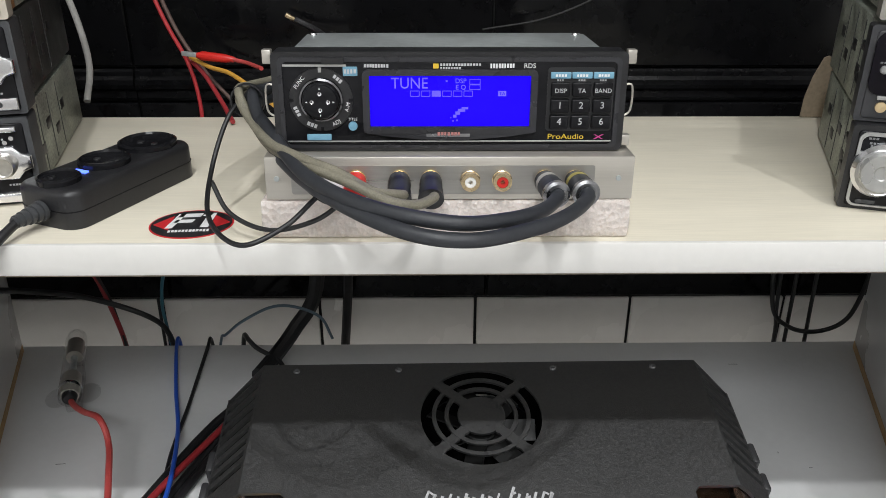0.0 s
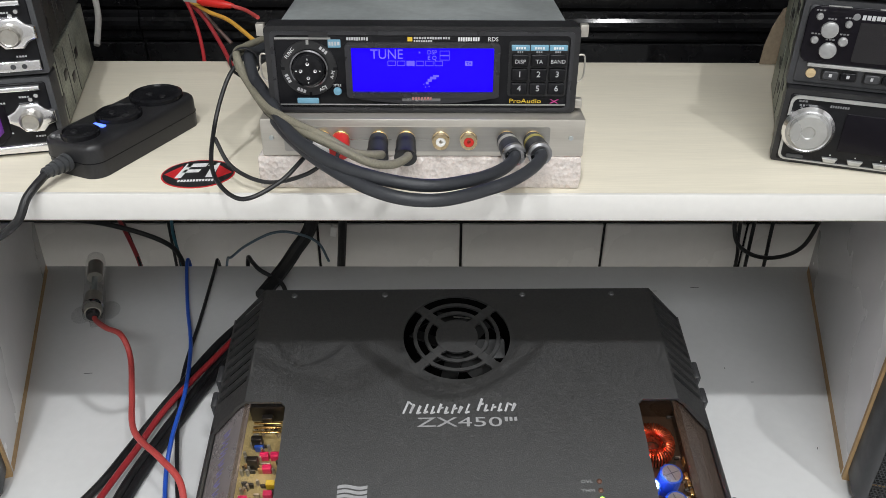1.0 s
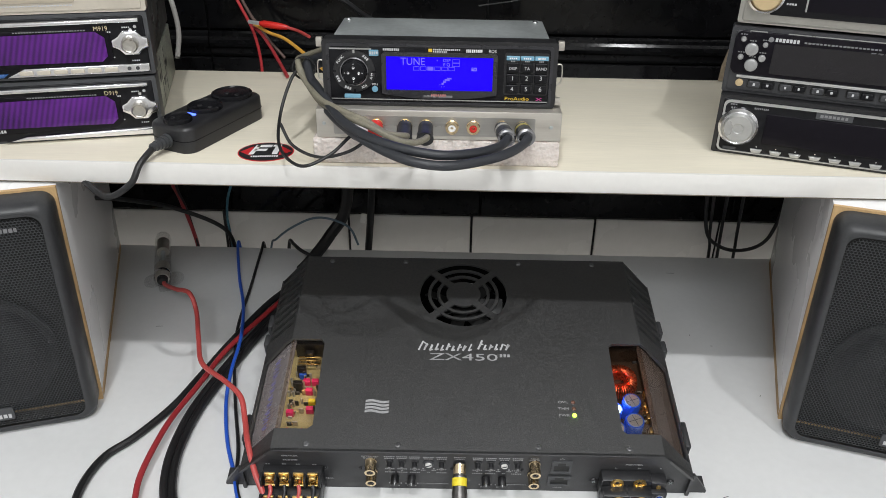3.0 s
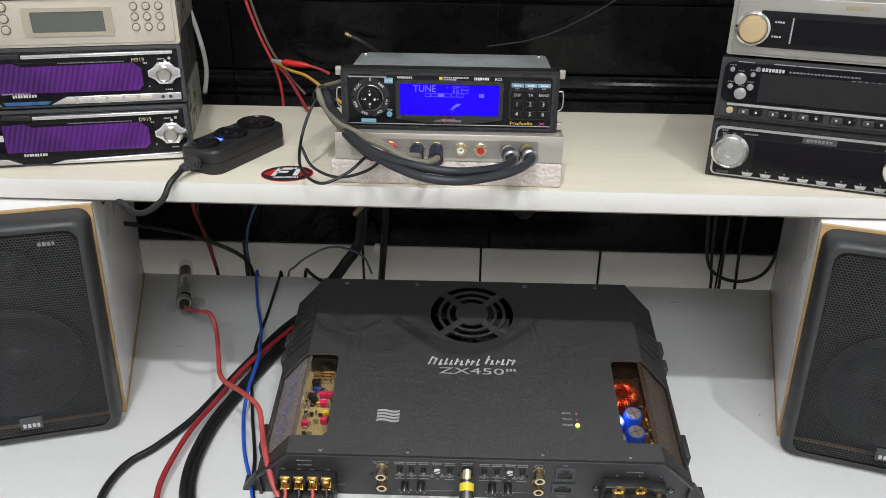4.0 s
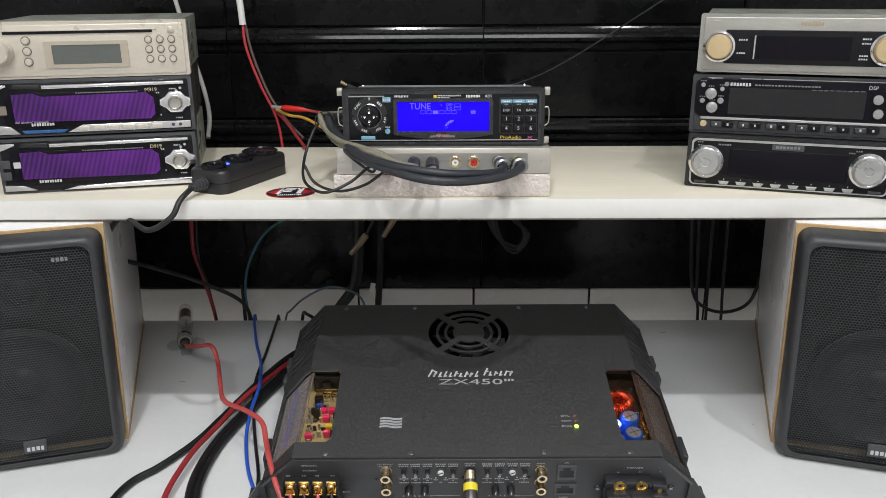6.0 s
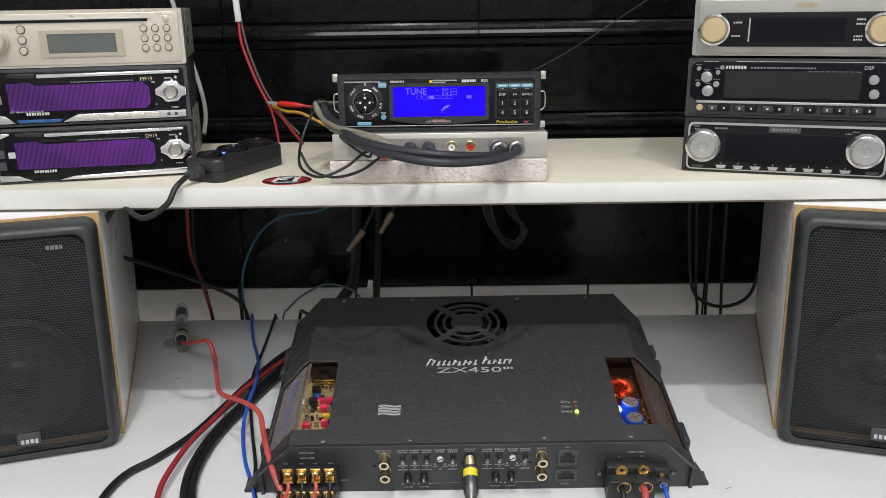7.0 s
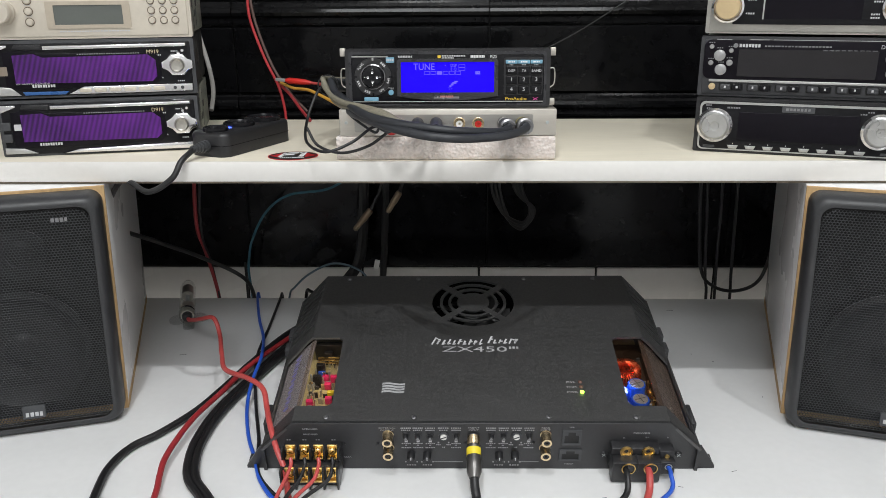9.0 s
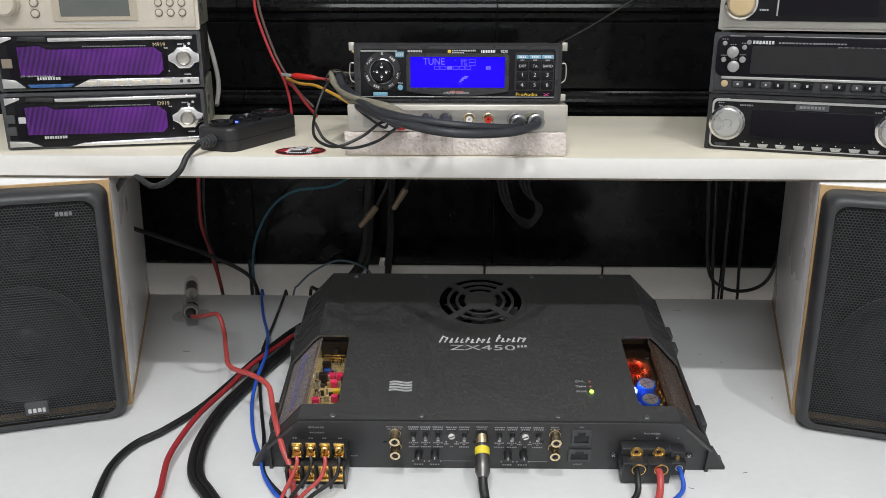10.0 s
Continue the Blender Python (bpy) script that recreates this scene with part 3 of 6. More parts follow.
for i, (w, lab) in enumerate((("OVL", LED_OFF), ("THM", LED_OFF), ("PWR", LED_GREEN))):
    y = 0.0550 - i * 0.0071
    part("indicator_lamp", L([(0.0019, 0), (0.0018, 0.001), (0.0008, 0.0017)], pose(0.0955, y, AH), 16), lab, amp, "lit green indicator" if i == 2 else "unlit indicator")
    text("indicator_lettering", w, 0.0036, pose(0.0865, y, AH + 0.0002), PANEL_INK, amp, width=1.3)

# inside: board, parts behind the windows
board = part("circuit_board", B(-0.174, 0.174, 0.026, 0.17, 0.009, 0.0106), PCB, amp, "ochre circuit board")
rnd = random.Random(11)


def comp(name, x, y, z0, w, d, h, material, label="", bev=0.0006):
    return part(name, B(x - w / 2, x + w / 2, y - d / 2, y + d / 2, z0, z0 + h, bev=bev), material, board, label)


for i, (x, y, h) in enumerate(((-0.156, 0.110, 0.018), (-0.157, 0.092, 0.018), (-0.150, 0.128, 0.02))):
    comp("transistor", x, y, 0.0106, 0.0085, 0.0045, h * 0.8, BLACK_PL)
for x, y, mt in ((-0.150, 0.100, PINK_PL), (-0.142, 0.100, PINK_PL), (-0.161, 0.0635, PINK_PL), (-0.143, 0.0675, PINK_PL), (-0.142, 0.0760, YEL_PL), (-0.155, 0.108, BLUE_PL), (-0.1465, 0.089, PINK_PL)):
    comp("film_capacitor", x, y, 0.0106, 0.0068, 0.0045, 0.0075, mt)
for x in (-0.1705, -0.161, -0.1475):
    comp("fuse_marker", x, 0.0445, 0.0106, 0.0015, 0.004, 0.006, PINK_PL)
for i in range(26):
    x, y = -0.162 + 0.024 * rnd.random(), 0.046 + 0.075 * rnd.random()
    comp("resistor", x, y, 0.0106, 0.0045, 0.0017, 0.0022 + 0.005 * rnd.random(), rnd.choice((SATIN, GREY_PL, STEEL, WOOD, BLACK_PL)))
for i in range(34):
    x, y = -0.166 + 0.028 * rnd.random(), 0.062 + 0.066 * rnd.random()
    part("small_capacitor", L([(0.0013, 0), (0.0013, 0.004 + 0.003 * rnd.random()), (0.0010, 0.0074), (0.0002, 0.0074)], pose(x, y, 0.0106), 10), rnd.choice((CHROME, STEEL, SILVER_PL, GREY_PL, CHAMP)), board)
for y in (0.118, 0.122, 0.126):
    comp("bus_bar", -0.150, y, 0.020, 0.022, 0.0022, 0.0012, GOLD)
comp("heat_sink", -0.15, 0.137, 0.0106, 0.03, 0.006, 0.02, BLACK_PL)
# toroid coil
bm = bmesh.new()
for i in range(44):
    a = 2 * math.pi * i / 44
    c, s_ = math.cos(a), math.sin(a)
    pts = [((r) * c, (r) * s_, z) for r, z in ((0.0075, 0.0), (0.0072, 0.010), (0.0105, 0.0135), (0.0165, 0.011), (0.0170, 0.002))]
    tube(bm, pts, 0.00075, n=3, seg=6)
bmesh.ops.transform(bm, matrix=pose(0.1510, 0.1045, 0.012, 0, -8, 0), verts=bm.verts)
part("toroid_coil", bm, COPPER, board, "glowing red copper toroid coil")
for x, y in ((0.1558, 0.0722), (0.1552, 0.0502), (0.1375, 0.0625), (0.137, 0.042)):
    cp = part("capacitor", L([(0.0088, 0), (0.0088, 0.019), (0.0082, 0.0205), (0.0072, 0.0205)], pose(x, y, 0.0106), 28), BLUE_PL, board, "bright blue capacitor with silver top")
    top = part("vent_cap", L([(0.0071, 0.0202), (0.0069, 0.0210), (0.0002, 0.0210)], pose(x, y, 0.0106), 28), SILVER_PL, cp)
    for a in (0, 90):
        bm = B(-0.006, 0.006, -0.0002, 0.0002, 0.0, 0.0003)
        bmesh.ops.transform(bm, matrix=pose(x, y, 0.0317, 0, 0, a + 20), verts=bm.verts)
        part("vent_groove", bm, GREY_PL, cp)
for x, y in ((0.171, 0.078), (0.172, 0.064), (0.1725, 0.05), (0.174, 0.092), (0.1720, 0.072)):
    comp("terminal_clip", x, y, 0.0106, 0.003, 0.006, 0.006 + 0.003 * rnd.random(), GOLD)
for i in range(14):
    comp("resistor", 0.160 + 0.014 * rnd.random(), 0.045 + 0.09 * rnd.random(), 0.0106, 0.004, 0.002, 0.003, rnd.choice((GREY_PL, STEEL, BLACK_PL)))
part("bracket", B(0.1735, 0.1750, 0.04, 0.135, 0.0106, 0.020), mat("brown_tray", (0.05, 0.03, 0.02), 0.35), board, "folded metal bracket")
board.matrix_basis = pose(-0.003, -0.0045, 0.0121)
part("dark_tray", B(0.118, 0.176, 0.03, 0.16, 0.0106, 0.0112), mat("brown_tray", (0.05, 0.03, 0.02), 0.35), board, "dark brown insulating tray")
# little lamps on the board; the warm left one added to brighten its window
for (x, y, z, colour, pw) in ((0.146, 0.088, 0.036, (1.0, 0.06, 0.03), 0.012), (0.1445, 0.0665, 0.036, (0.25, 0.4, 1.0), 0.020), (-0.150, 0.084, 0.036, (1.0, 0.85, 0.6), 0.010)):
    d = bpy.data.lights.new("board_lamp", "POINT")
    d.energy, d.color, d.shadow_soft_size = pw, colour, 0.003
    lo = new("board_lamp", d)
    lo.matrix_world = AMP_M @ pose(x - 0.003, y - 0.0045, z + 0.0121)
# hand writing on the slanted window
bm = bmesh.new()
for i in range(10):
    y = 0.106 - i * 0.0082
    a = 0.003 * rnd.random()
    tube(bm, [(-0.010 - a, y, 0.0003), (-0.019, y - 0.001 - a, 0.0003), (-0.012, y - 0.0035, 0.0003), (-0.0195 + a, y - 0.0055, 0.0003)], 0.00035, n=4, seg=4)
bmesh.ops.transform(bm, matrix=pose(-AW, 0, AH, 0, -slope, 0), verts=bm.verts)
part("marker_scrawl", bm, mat("blue_marker", (0.10, 0.09, 0.24), 0.5), amp, "faded blue felt-pen scrawl")


# front panel fittings: x, z on the panel, y = -0.0012 is its face
PY = -0.0012


def rca_socket(parent, x, z, ring=PALEGOLD, core=BLACK_PL, y=PY, r=0.0046, l=0.006):
    s = part("rca_socket", L([(r * 1.08, 0), (r * 1.08, 0.001), (r, 0.0012), (r, l), (r * 0.62, l), (r * 0.62, l - 0.002), (0.0002, l - 0.002)], front(x, y, z), 28), ring, parent, "gold-plated phono socket")
    part("core", L([(r * 0.60, l - 0.002), (r * 0.60, l - 0.0005), (r * 0.25, l - 0.0005), (r * 0.25, l - 0.003), (0.0002, l - 0.003)], front(x, y, z), 20), core, s)
    return s


for x in (-0.0828, 0.0581):
    for z in (0.0432, 0.0270):
        rca_socket(amp, x, z, l=0.012)
for x in (-0.0668, -0.0561, -0.0451, -0.0218, 0.0094, 0.0206, 0.0435):
    sw = part("push_switch", L([(0.0034, 0), (0.0034, 0.0006), (0.0028, 0.0010), (0.0020, 0.0010)], front(x, PY, 0.0425), 18), AMP_PANEL, amp)
    part("switch_cap", L([(0.0023, 0), (0.0023, 0.0048), (0.0016, 0.0054), (0.0002, 0.0054)], front(x, PY - 0.0006, 0.0425), 16), BLACK_PL, sw)
    part("cap_face", L([(0.0013, 0), (0.0012, 0.0003), (0.0002, 0.0003)], front(x, PY - 0.0060, 0.0425), 12), DIM_INK, sw)
    part("switch_lettering", bars(bmesh.new(), x - 0.0048, x + 0.0048, 0.0503, 0.0014, PY, 6, int(x * 1e4)), PANEL_INK, amp)
    part("switch_lettering", bars(bmesh.new(), x - 0.0044, x + 0.0044, 0.0478, 0.0013, PY, 5, int(x * 2e4)), PANEL_INK, amp)
    part("switch_symbol", bars(bmesh.new(), x - 0.0017, x + 0.0017, 0.0346, 0.0025, PY, 1, 2), GREY_INK, amp)
    part("switch_lettering", bars(bmesh.new(), x - 0.0044, x + 0.0044, 0.0318, 0.0013, PY, 5, int(x * 3e4)), PANEL_INK, amp)
    part("switch_symbol", bars(bmesh.new(), x - 0.0015, x + 0.0015, 0.0297, 0.0009, PY, 1, 4), PANEL_INK, amp)
    part("switch_lettering", bars(bmesh.new(), x - 0.0046, x + 0.0046, 0.0268, 0.0013, PY, 6, int(x * 4e4)), PANEL_INK, amp)
for x in (-0.0331, 0.0322):
    tr = part("trimmer", L([(0.0046, 0), (0.0046, 0.0016), (0.0038, 0.0018), (0.0036, 0.001), (0.0002, 0.001)], front(x, PY, 0.0410), 24), GREY_PL, amp)
    part("trimmer_screw", L([(0.0029, 0.001), (0.0028, 0.0026), (0.0002, 0.0026)], front(x, PY, 0.0410), 20), WHITE_PL, tr, "white slotted adjuster")
    slot = B(-0.0026, 0.0026, -0.0030, -0.0025, -0.0004, 0.0004)
    bmesh.ops.transform(slot, matrix=pose(x, PY, 0.0410, 0, -24, 0), verts=slot.verts)
    part("slot", slot, GREY_PL, tr)
    part("trimmer_lettering", bars(bmesh.new(), x - 0.005, x + 0.005, 0.0503, 0.0014, PY, 5, 77), PANEL_INK, amp)
    part("trimmer_lettering", bars(bmesh.new(), x - 0.004, x + 0.004, 0.0478, 0.0013, PY, 4, 79), PANEL_INK, amp)
    for dx in (-0.0046, 0.0046):
        part("trimmer_symbol", bars(bmesh.new(), x + dx - 0.0010, x + dx + 0.0010, 0.0330, 0.0018, PY, 1, 5), PANEL_INK, amp)
        part("trimmer_lettering", bars(bmesh.new(), x + dx - 0.0022, x + dx + 0.0022, 0.0304, 0.0013, PY, 3, 78), PANEL_INK, amp)
    part("trimmer_lettering", bars(bmesh.new(), x - 0.0014, x + 0.0014, 0.0272, 0.0012, PY, 2, 80), PANEL_INK, amp)
for x in (-0.0627, -0.0481, 0.0172, 0.0314):
    kn = part("knob", L([(0.0038, 0), (0.0036, 0.0075), (0.0030, 0.0085), (0.0002, 0.0085)], front(x, PY, 0.0190), 20), BLACK_PL, amp)
    part("pointer", B(x - 0.0004, x + 0.0004, PY - 0.0088, PY - 0.0080, 0.0194, 0.0222), GREY_INK, kn)
    part("knob_lettering", bars(bmesh.new(), x - 0.0046, x + 0.0046, 0.0052, 0.0014, PY, 4, 31), PANEL_INK, amp)
    for dx in (-0.0052, 0.0052):
        part("knob_symbol", bars(bmesh.new(), x + dx - 0.0008, x + dx + 0.0008, 0.0092, 0.0016, PY, 1, 6), PANEL_INK, amp)
part("printed_line", B(-0.0425, -0.0155, PY - 0.0002, PY, 0.0095, 0.0098), PANEL_INK, amp)
part("printed_line", B(0.0367, 0.0535, PY - 0.0002, PY, 0.0095, 0.0098), PANEL_INK, amp)


def ptext(body, x, z, size, width=1.5):
    text("panel_lettering", body, size, front(x, PY - 0.0001, z), PANEL_INK, amp, width=width)


ptext("EXTERNAL", -0.0835, 0.0503, 0.0021), ptext("OUTPUT", -0.0835, 0.0477, 0.0021)
ptext("FRONT", -0.0063, 0.0506, 0.0021), ptext("INPUT", -0.0063, 0.0480, 0.0021)
ptext("REAR", 0.0578, 0.0506, 0.0021), ptext("INPUT", 0.0578, 0.0480, 0.0021)
ptext("SPEAKER", -0.1525, 0.0490, 0.0024), ptext("BRIDGED", -0.1525, 0.0428, 0.0021)
ptext("POWER", 0.1436, 0.0443, 0.0024, 1.8), ptext("B-", 0.1289, 0.0388, 0.002), ptext("B+", 0.1492, 0.0392, 0.002), ptext("R", 0.1675, 0.0392, 0.002)
ptext("REAR", -0.1209, 0.0151, 0.0020)
for x in (-0.1728, -0.1585, -0.1465, -0.1323):
    part("terminal_lettering", bars(bmesh.new(), x - 0.002, x + 0.002, 0.0362, 0.0013, PY, 2, 17), PANEL_INK, amp)
# data sockets
for x, z, w, h in ((0.0817, 0.0395, 0.0172, 0.0180), (0.0817, 0.0181, 0.0202, 0.0145)):
    js = part("data_socket", plate([(x - w / 2, z - h / 2), (x + w / 2, z - h / 2), (x + w / 2, z + h / 2), (x - w / 2, z + h / 2)], [[(x - w * 0.38, z - h * 0.36), (x + w * 0.38, z - h * 0.36), (x + w * 0.38, z + h * 0.15), (x + w * 0.2, z + h * 0.15), (x + w * 0.2, z + h * 0.36), (x - w * 0.2, z + h * 0.36), (x - w * 0.2, z + h * 0.15), (x - w * 0.38, z + h * 0.15)]], front(0, PY - 0.0012, 0), 0.0014), GREY_PL, amp, "black modular data socket")
    part("socket_well", B(x - w * 0.39, x + w * 0.39, PY - 0.0003, PY + 0.0002, z - h * 0.37, z + h * 0.37), FAN, js)
ptext("LPL", 0.0812, 0.0512, 0.0020), ptext("HCCP", 0.0812, 0.0066, 0.0020)
for x, z in ((0.1119, 0.0189), (0.1796, 0.0186), (-0.1230, 0.0316), (-0.0925, 0.0316), (0.0480, 0.0330), (-0.0130, 0.0330)):
    big = x > 0.1
    sc = part("panel_screw", L([(0.0034 if big else 0.0014, 0), (0.0030 if big else 0.0012, 0.0012), (0.0002, 0.0014)], front(x, PY, z), 16), BLACK_PL, amp)
    if big:
        for a in (35, 125):
            q = B(-0.002, 0.002, -0.0017, -0.0010, -0.0003, 0.0003)
            bmesh.ops.transform(q, matrix=pose(x, PY, z, 0, a, 0), verts=q.verts)
            part("cross_slot", q, STEEL, sc)
# speaker terminal block: two rows of gold screws
TP = 0.0123
tb = part("terminal_block", B(-0.1765, -0.1250, PY - 0.012, PY, 0.0060, 0.0352, bev=0.0008), BLACK_PL, amp, "black terminal block with gold screws")
part("lower_block", B(-0.1765, -0.1250, PY - 0.026, PY - 0.012, 0.0060, 0.0270, bev=0.0008), BLACK_PL, tb)
for i in range(5):
    x = -0.1757 + i * 0.01245
    part("divider", B(x - 0.0009, x + 0.0009, PY - 0.0190, PY - 0.011, 0.0290, 0.0402, bev=0.0004), BLACK_PL, tb)
    part("divider", B(x - 0.0009, x + 0.0009, PY - 0.0330, PY - 0.025, 0.0080, 0.0290, bev=0.0004), BLACK_PL, tb)
for i in range(4):
    x = -0.1685 + i * TP
    for y, z in ((PY - 0.012, 0.0375), (PY - 0.026, 0.0240)):
        cl = part("clamp", K(x - 0.0046, x + 0.0046, z - 0.0072, z + 0.0048, 0.001, y, 0.0016, bev=0.0004), GOLD, tb, "gold-plated wire clamp")
        part("screw_head", L([(0.0038, 0), (0.0038, 0.0026), (0.0030, 0.0036), (0.0014, 0.0036), (0.0010, 0.0024), (0.0002, 0.0024)], front(x, y - 0.0016, z), 20), GOLD, cl)
        cs = B(-0.0028, 0.0028, -0.0041, -0.0034, -0.0004, 0.0004)
        bmesh.ops.transform(cs, matrix=pose(x, y - 0.0016, z, 0, 40 * i + 15, 0), verts=cs.verts)
        part("screw_slot", cs, mat("dark_gold", (0.16, 0.09, 0.02), 0.4, 0.8), cl)
        part("clamp_lip", B(x - 0.0045, x + 0.0045, y - 0.0062, y - 0.001, z - 0.0078, z - 0.0058, bev=0.0005), GOLD, cl)
# power terminal
pt = part("power_terminal", B(0.1160, 0.1588, PY - 0.0110, PY, 0.0110, 0.0365, bev=0.0012), BLACK_PL, amp, "black power terminal block")
part("terminal_step", B(0.1160, 0.1588, PY - 0.0220, PY - 0.0110, 0.0062, 0.0296, bev=0.0012), BLACK_PL, pt)
part("terminal_rib", B(0.1373, 0.1387, PY - 0.0228, PY - 0.0110, 0.0190, 0.0300, bev=0.0004), BLACK_PL, pt)
part("small_step", B(0.1592, 0.1730, PY - 0.0100, PY, 0.0100, 0.0318, bev=0.0010), BLACK_PL, pt)
part("small_step", B(0.1592, 0.1730, PY - 0.0160, PY - 0.0100, 0.0100, 0.0245, bev=0.0010), BLACK_PL, pt)
for x in (0.1290, 0.1484):
    part("set_screw", L([(0.0056, 0), (0.0056, 0.0018), (0.0040, 0.0018), (0.0034, 0.0004), (0.0018, 0.0004), (0.0016, -0.001), (0.0002, -0.001)], front(x, PY - 0.0108, 0.0332), 28), GOLD, pt, "gold set screw")
    part("wire_port", L([(0.0062, 0), (0.0062, 0.001), (0.0054, 0.001), (0.0050, -0.004), (0.0002, -0.004)], front(x + 0.001, PY - 0.0218, 0.0230), 28), GOLD, pt, "gold wire port")
part("set_screw", L([(0.0021, 0), (0.0021, 0.001), (0.0014, 0.001), (0.0002, 0.0003)], front(0.1661, PY - 0.0099, 0.0262), 18), GOLD, pt)
part("wire_port", L([(0.0034, 0), (0.0034, 0.0006), (0.0028, 0.0006), (0.0002, -0.002)], front(0.1670, PY - 0.0158, 0.0190), 18), STEEL, pt)

# ---- foam, silver processor and lit radio on the shelf ----
RX = 0.0625
bm = bmesh.new()
box(bm, -0.106, 0.1025, 0.0, 0.165, 0, 0.0225, bev=0.0015)
bmesh.ops.subdivide_edges(bm, edges=bm.edges[:], cuts=6, use_grid_fill=True)
for v in bm.verts:
    n = noise.noise_vector(v.co * 90)
    v.co += Vector((n.x, n.y, n.z * 0.25)) * 0.0011
    v.co.z += -0.04 * max(0, v.co.y) * (v.co.z / 0.0225)
foam = part("foam_slab", bm, FOAM)
foam.matrix_world = pose(RX, 0.4755, SZ + 0.0003)
tagged(foam, "slab of off-white translucent bubble foam on the shelf", "foam slab")

TILT_UP = -2.6
PROC = pose(RX, 0.4765, SZ + 0.0232, TILT_UP, 0, 0)
proc = root("sound_processor", PROC, "flat brushed silver processor box with phono sockets on foam", "processor")
part("body", B(-0.1025, 0.1025, 0.0, 0.155, 0, 0.0250, bev=0.0010), SATIN, proc, "satin silver metal case")
part("socket_strip", K(-0.088, 0.0805, 0.0035, 0.0200, 0.0015, 0.0002, 0.0006), mat("strip_steel", (0.40, 0.39, 0.37), 0.35, 0.8, vary=0.08, stretch=(0.1, 3, 3)), proc, "brushed steel socket strip")
SOCKETS = (-0.0636, -0.0520, -0.0280, -0.0106, 0.0112, 0.0289, 0.0530, 0.0697)
for i, x in enumerate(SOCKETS):
    core = (BLACK_PL, RED_PL, BLACK_PL, BLACK_PL, WHITE_PL, RED_PL, BLACK_PL, BLACK_PL)[i]
    rca_socket(proc, x, 0.0118, GOLD if i < 4 or i > 5 else PALEGOLD, core, y=-0.0004, r=0.0052, l=0.0055)
for x in (-0.096, 0.094):
    part("screw", L([(0.0016, 0), (0.0014, 0.0008), (0.0002, 0.0008)], front(x, 0.0, 0.0125), 14), STEEL, proc)

RADIO = PROC @ pose(0, 0.0125, 0.0256)
radio = root("car_radio", RADIO, "black car radio with lit blue display, round control pad and keypad", "car radio")
H = 0.0545
part("chassis", B(-0.0940, 0.0940, 0.0145, 0.119, 0.0015, H - 0.0070, bev=0.0012), STEEL, radio, "grey galvanised steel chassis")
part("lid", B(-0.0905, 0.0905, 0.0150, 0.117, H - 0.0072, H - 0.0062, bev=0.0005), STEEL, radio, "grey sheet steel lid")
for x in (-0.088, 0.086):
    for y in (0.022, 0.108):
        part("lid_screw", L([(0.0024, 0), (0.0020, 0.0012), (0.0002, 0.0013)], pose(x, y, H - 0.0063), 14), CHROME, radio)
part("trim_ring", plate(rr_pts(-0.0965, 0.0965, 0, H, 0.003), [rr_pts(-0.0915, 0.0915, 0.003, H - 0.0045, 0.003)], front(0, -0.002, 0), 0.016), BLACK_PL, radio, "dark grey bevelled surround")
part("trim_lip", plate(rr_pts(-0.0930, 0.0930, 0.0018, H - 0.0028, 0.003), [rr_pts(-0.0905, 0.0905, 0.0036, H - 0.0052, 0.003)], front(0, -0.0030, 0), 0.002), mat("bezel_grey", (0.05, 0.05, 0.055), 0.30, 0.5, vary=0.1), radio, "thin grey lip")
for sx in (-1, 1):
    for z0, z1 in ((H - 0.007, H + 0.0005), (0.002, 0.008)):
        part("bracket_tab", B(sx * 0.0965, sx * 0.1015, 0.001, 0.006, z0, z1, bev=0.0005), SATIN, radio, "bent metal bracket tab")
    part("bracket_clip", T([(sx * 0.0965, 0.003, 0.036), (sx * 0.1008, 0.003, 0.035), (sx * 0.1008, 0.003, 0.022), (sx * 0.0965, 0.003, 0.018)], 0.0006, n=4, seg=6), SATIN, radio)
face = part("face", K(-0.0910, 0.0910, 0.0034, H - 0.0050, 0.003, 0.004, 0.0065, bev=0.0008), GLOSS, radio, "glossy black front panel")
FY = -0.0026
part("silver_line", B(-0.090, -0.056, FY - 0.0004, FY, H - 0.0078, H - 0.0066), SILVER_PL, radio)
part("lower_lip", B(-0.090, 0.090, FY - 0.0006, FY, 0.0052, 0.0060, bev=0.0002), SILVER_PL, radio)
# control pad
KX, KZ = -0.0702, 0.0288
part("pad_ring", L([(0.0174, 0), (0.0172, 0.0008), (0.0122, 0.0008), (0.0118, 0.0002), (0.0116, 0.0002)], front(KX, FY, KZ), 56), BLACK_PL, radio, "segmented black key ring")
part("pad_rim", L([(0.0120, 0), (0.0118, 0.0018), (0.0108, 0.0022), (0.0102, 0.0014)], front(KX, FY, KZ), 48), CHROME, radio, "dark chrome rim").data.materials[0] = mat("dark_chrome", (0.20, 0.20, 0.21), 0.15, 1.0)
knob = part("control_knob", L([(0.0102, 0.0), (0.0100, 0.0040), (0.0090, 0.0058), (0.0060, 0.0066), (0.0030, 0.0060), (0.0002, 0.0056)], front(KX, FY, KZ), 48), GLOSS, radio, "glossy black four-way knob")
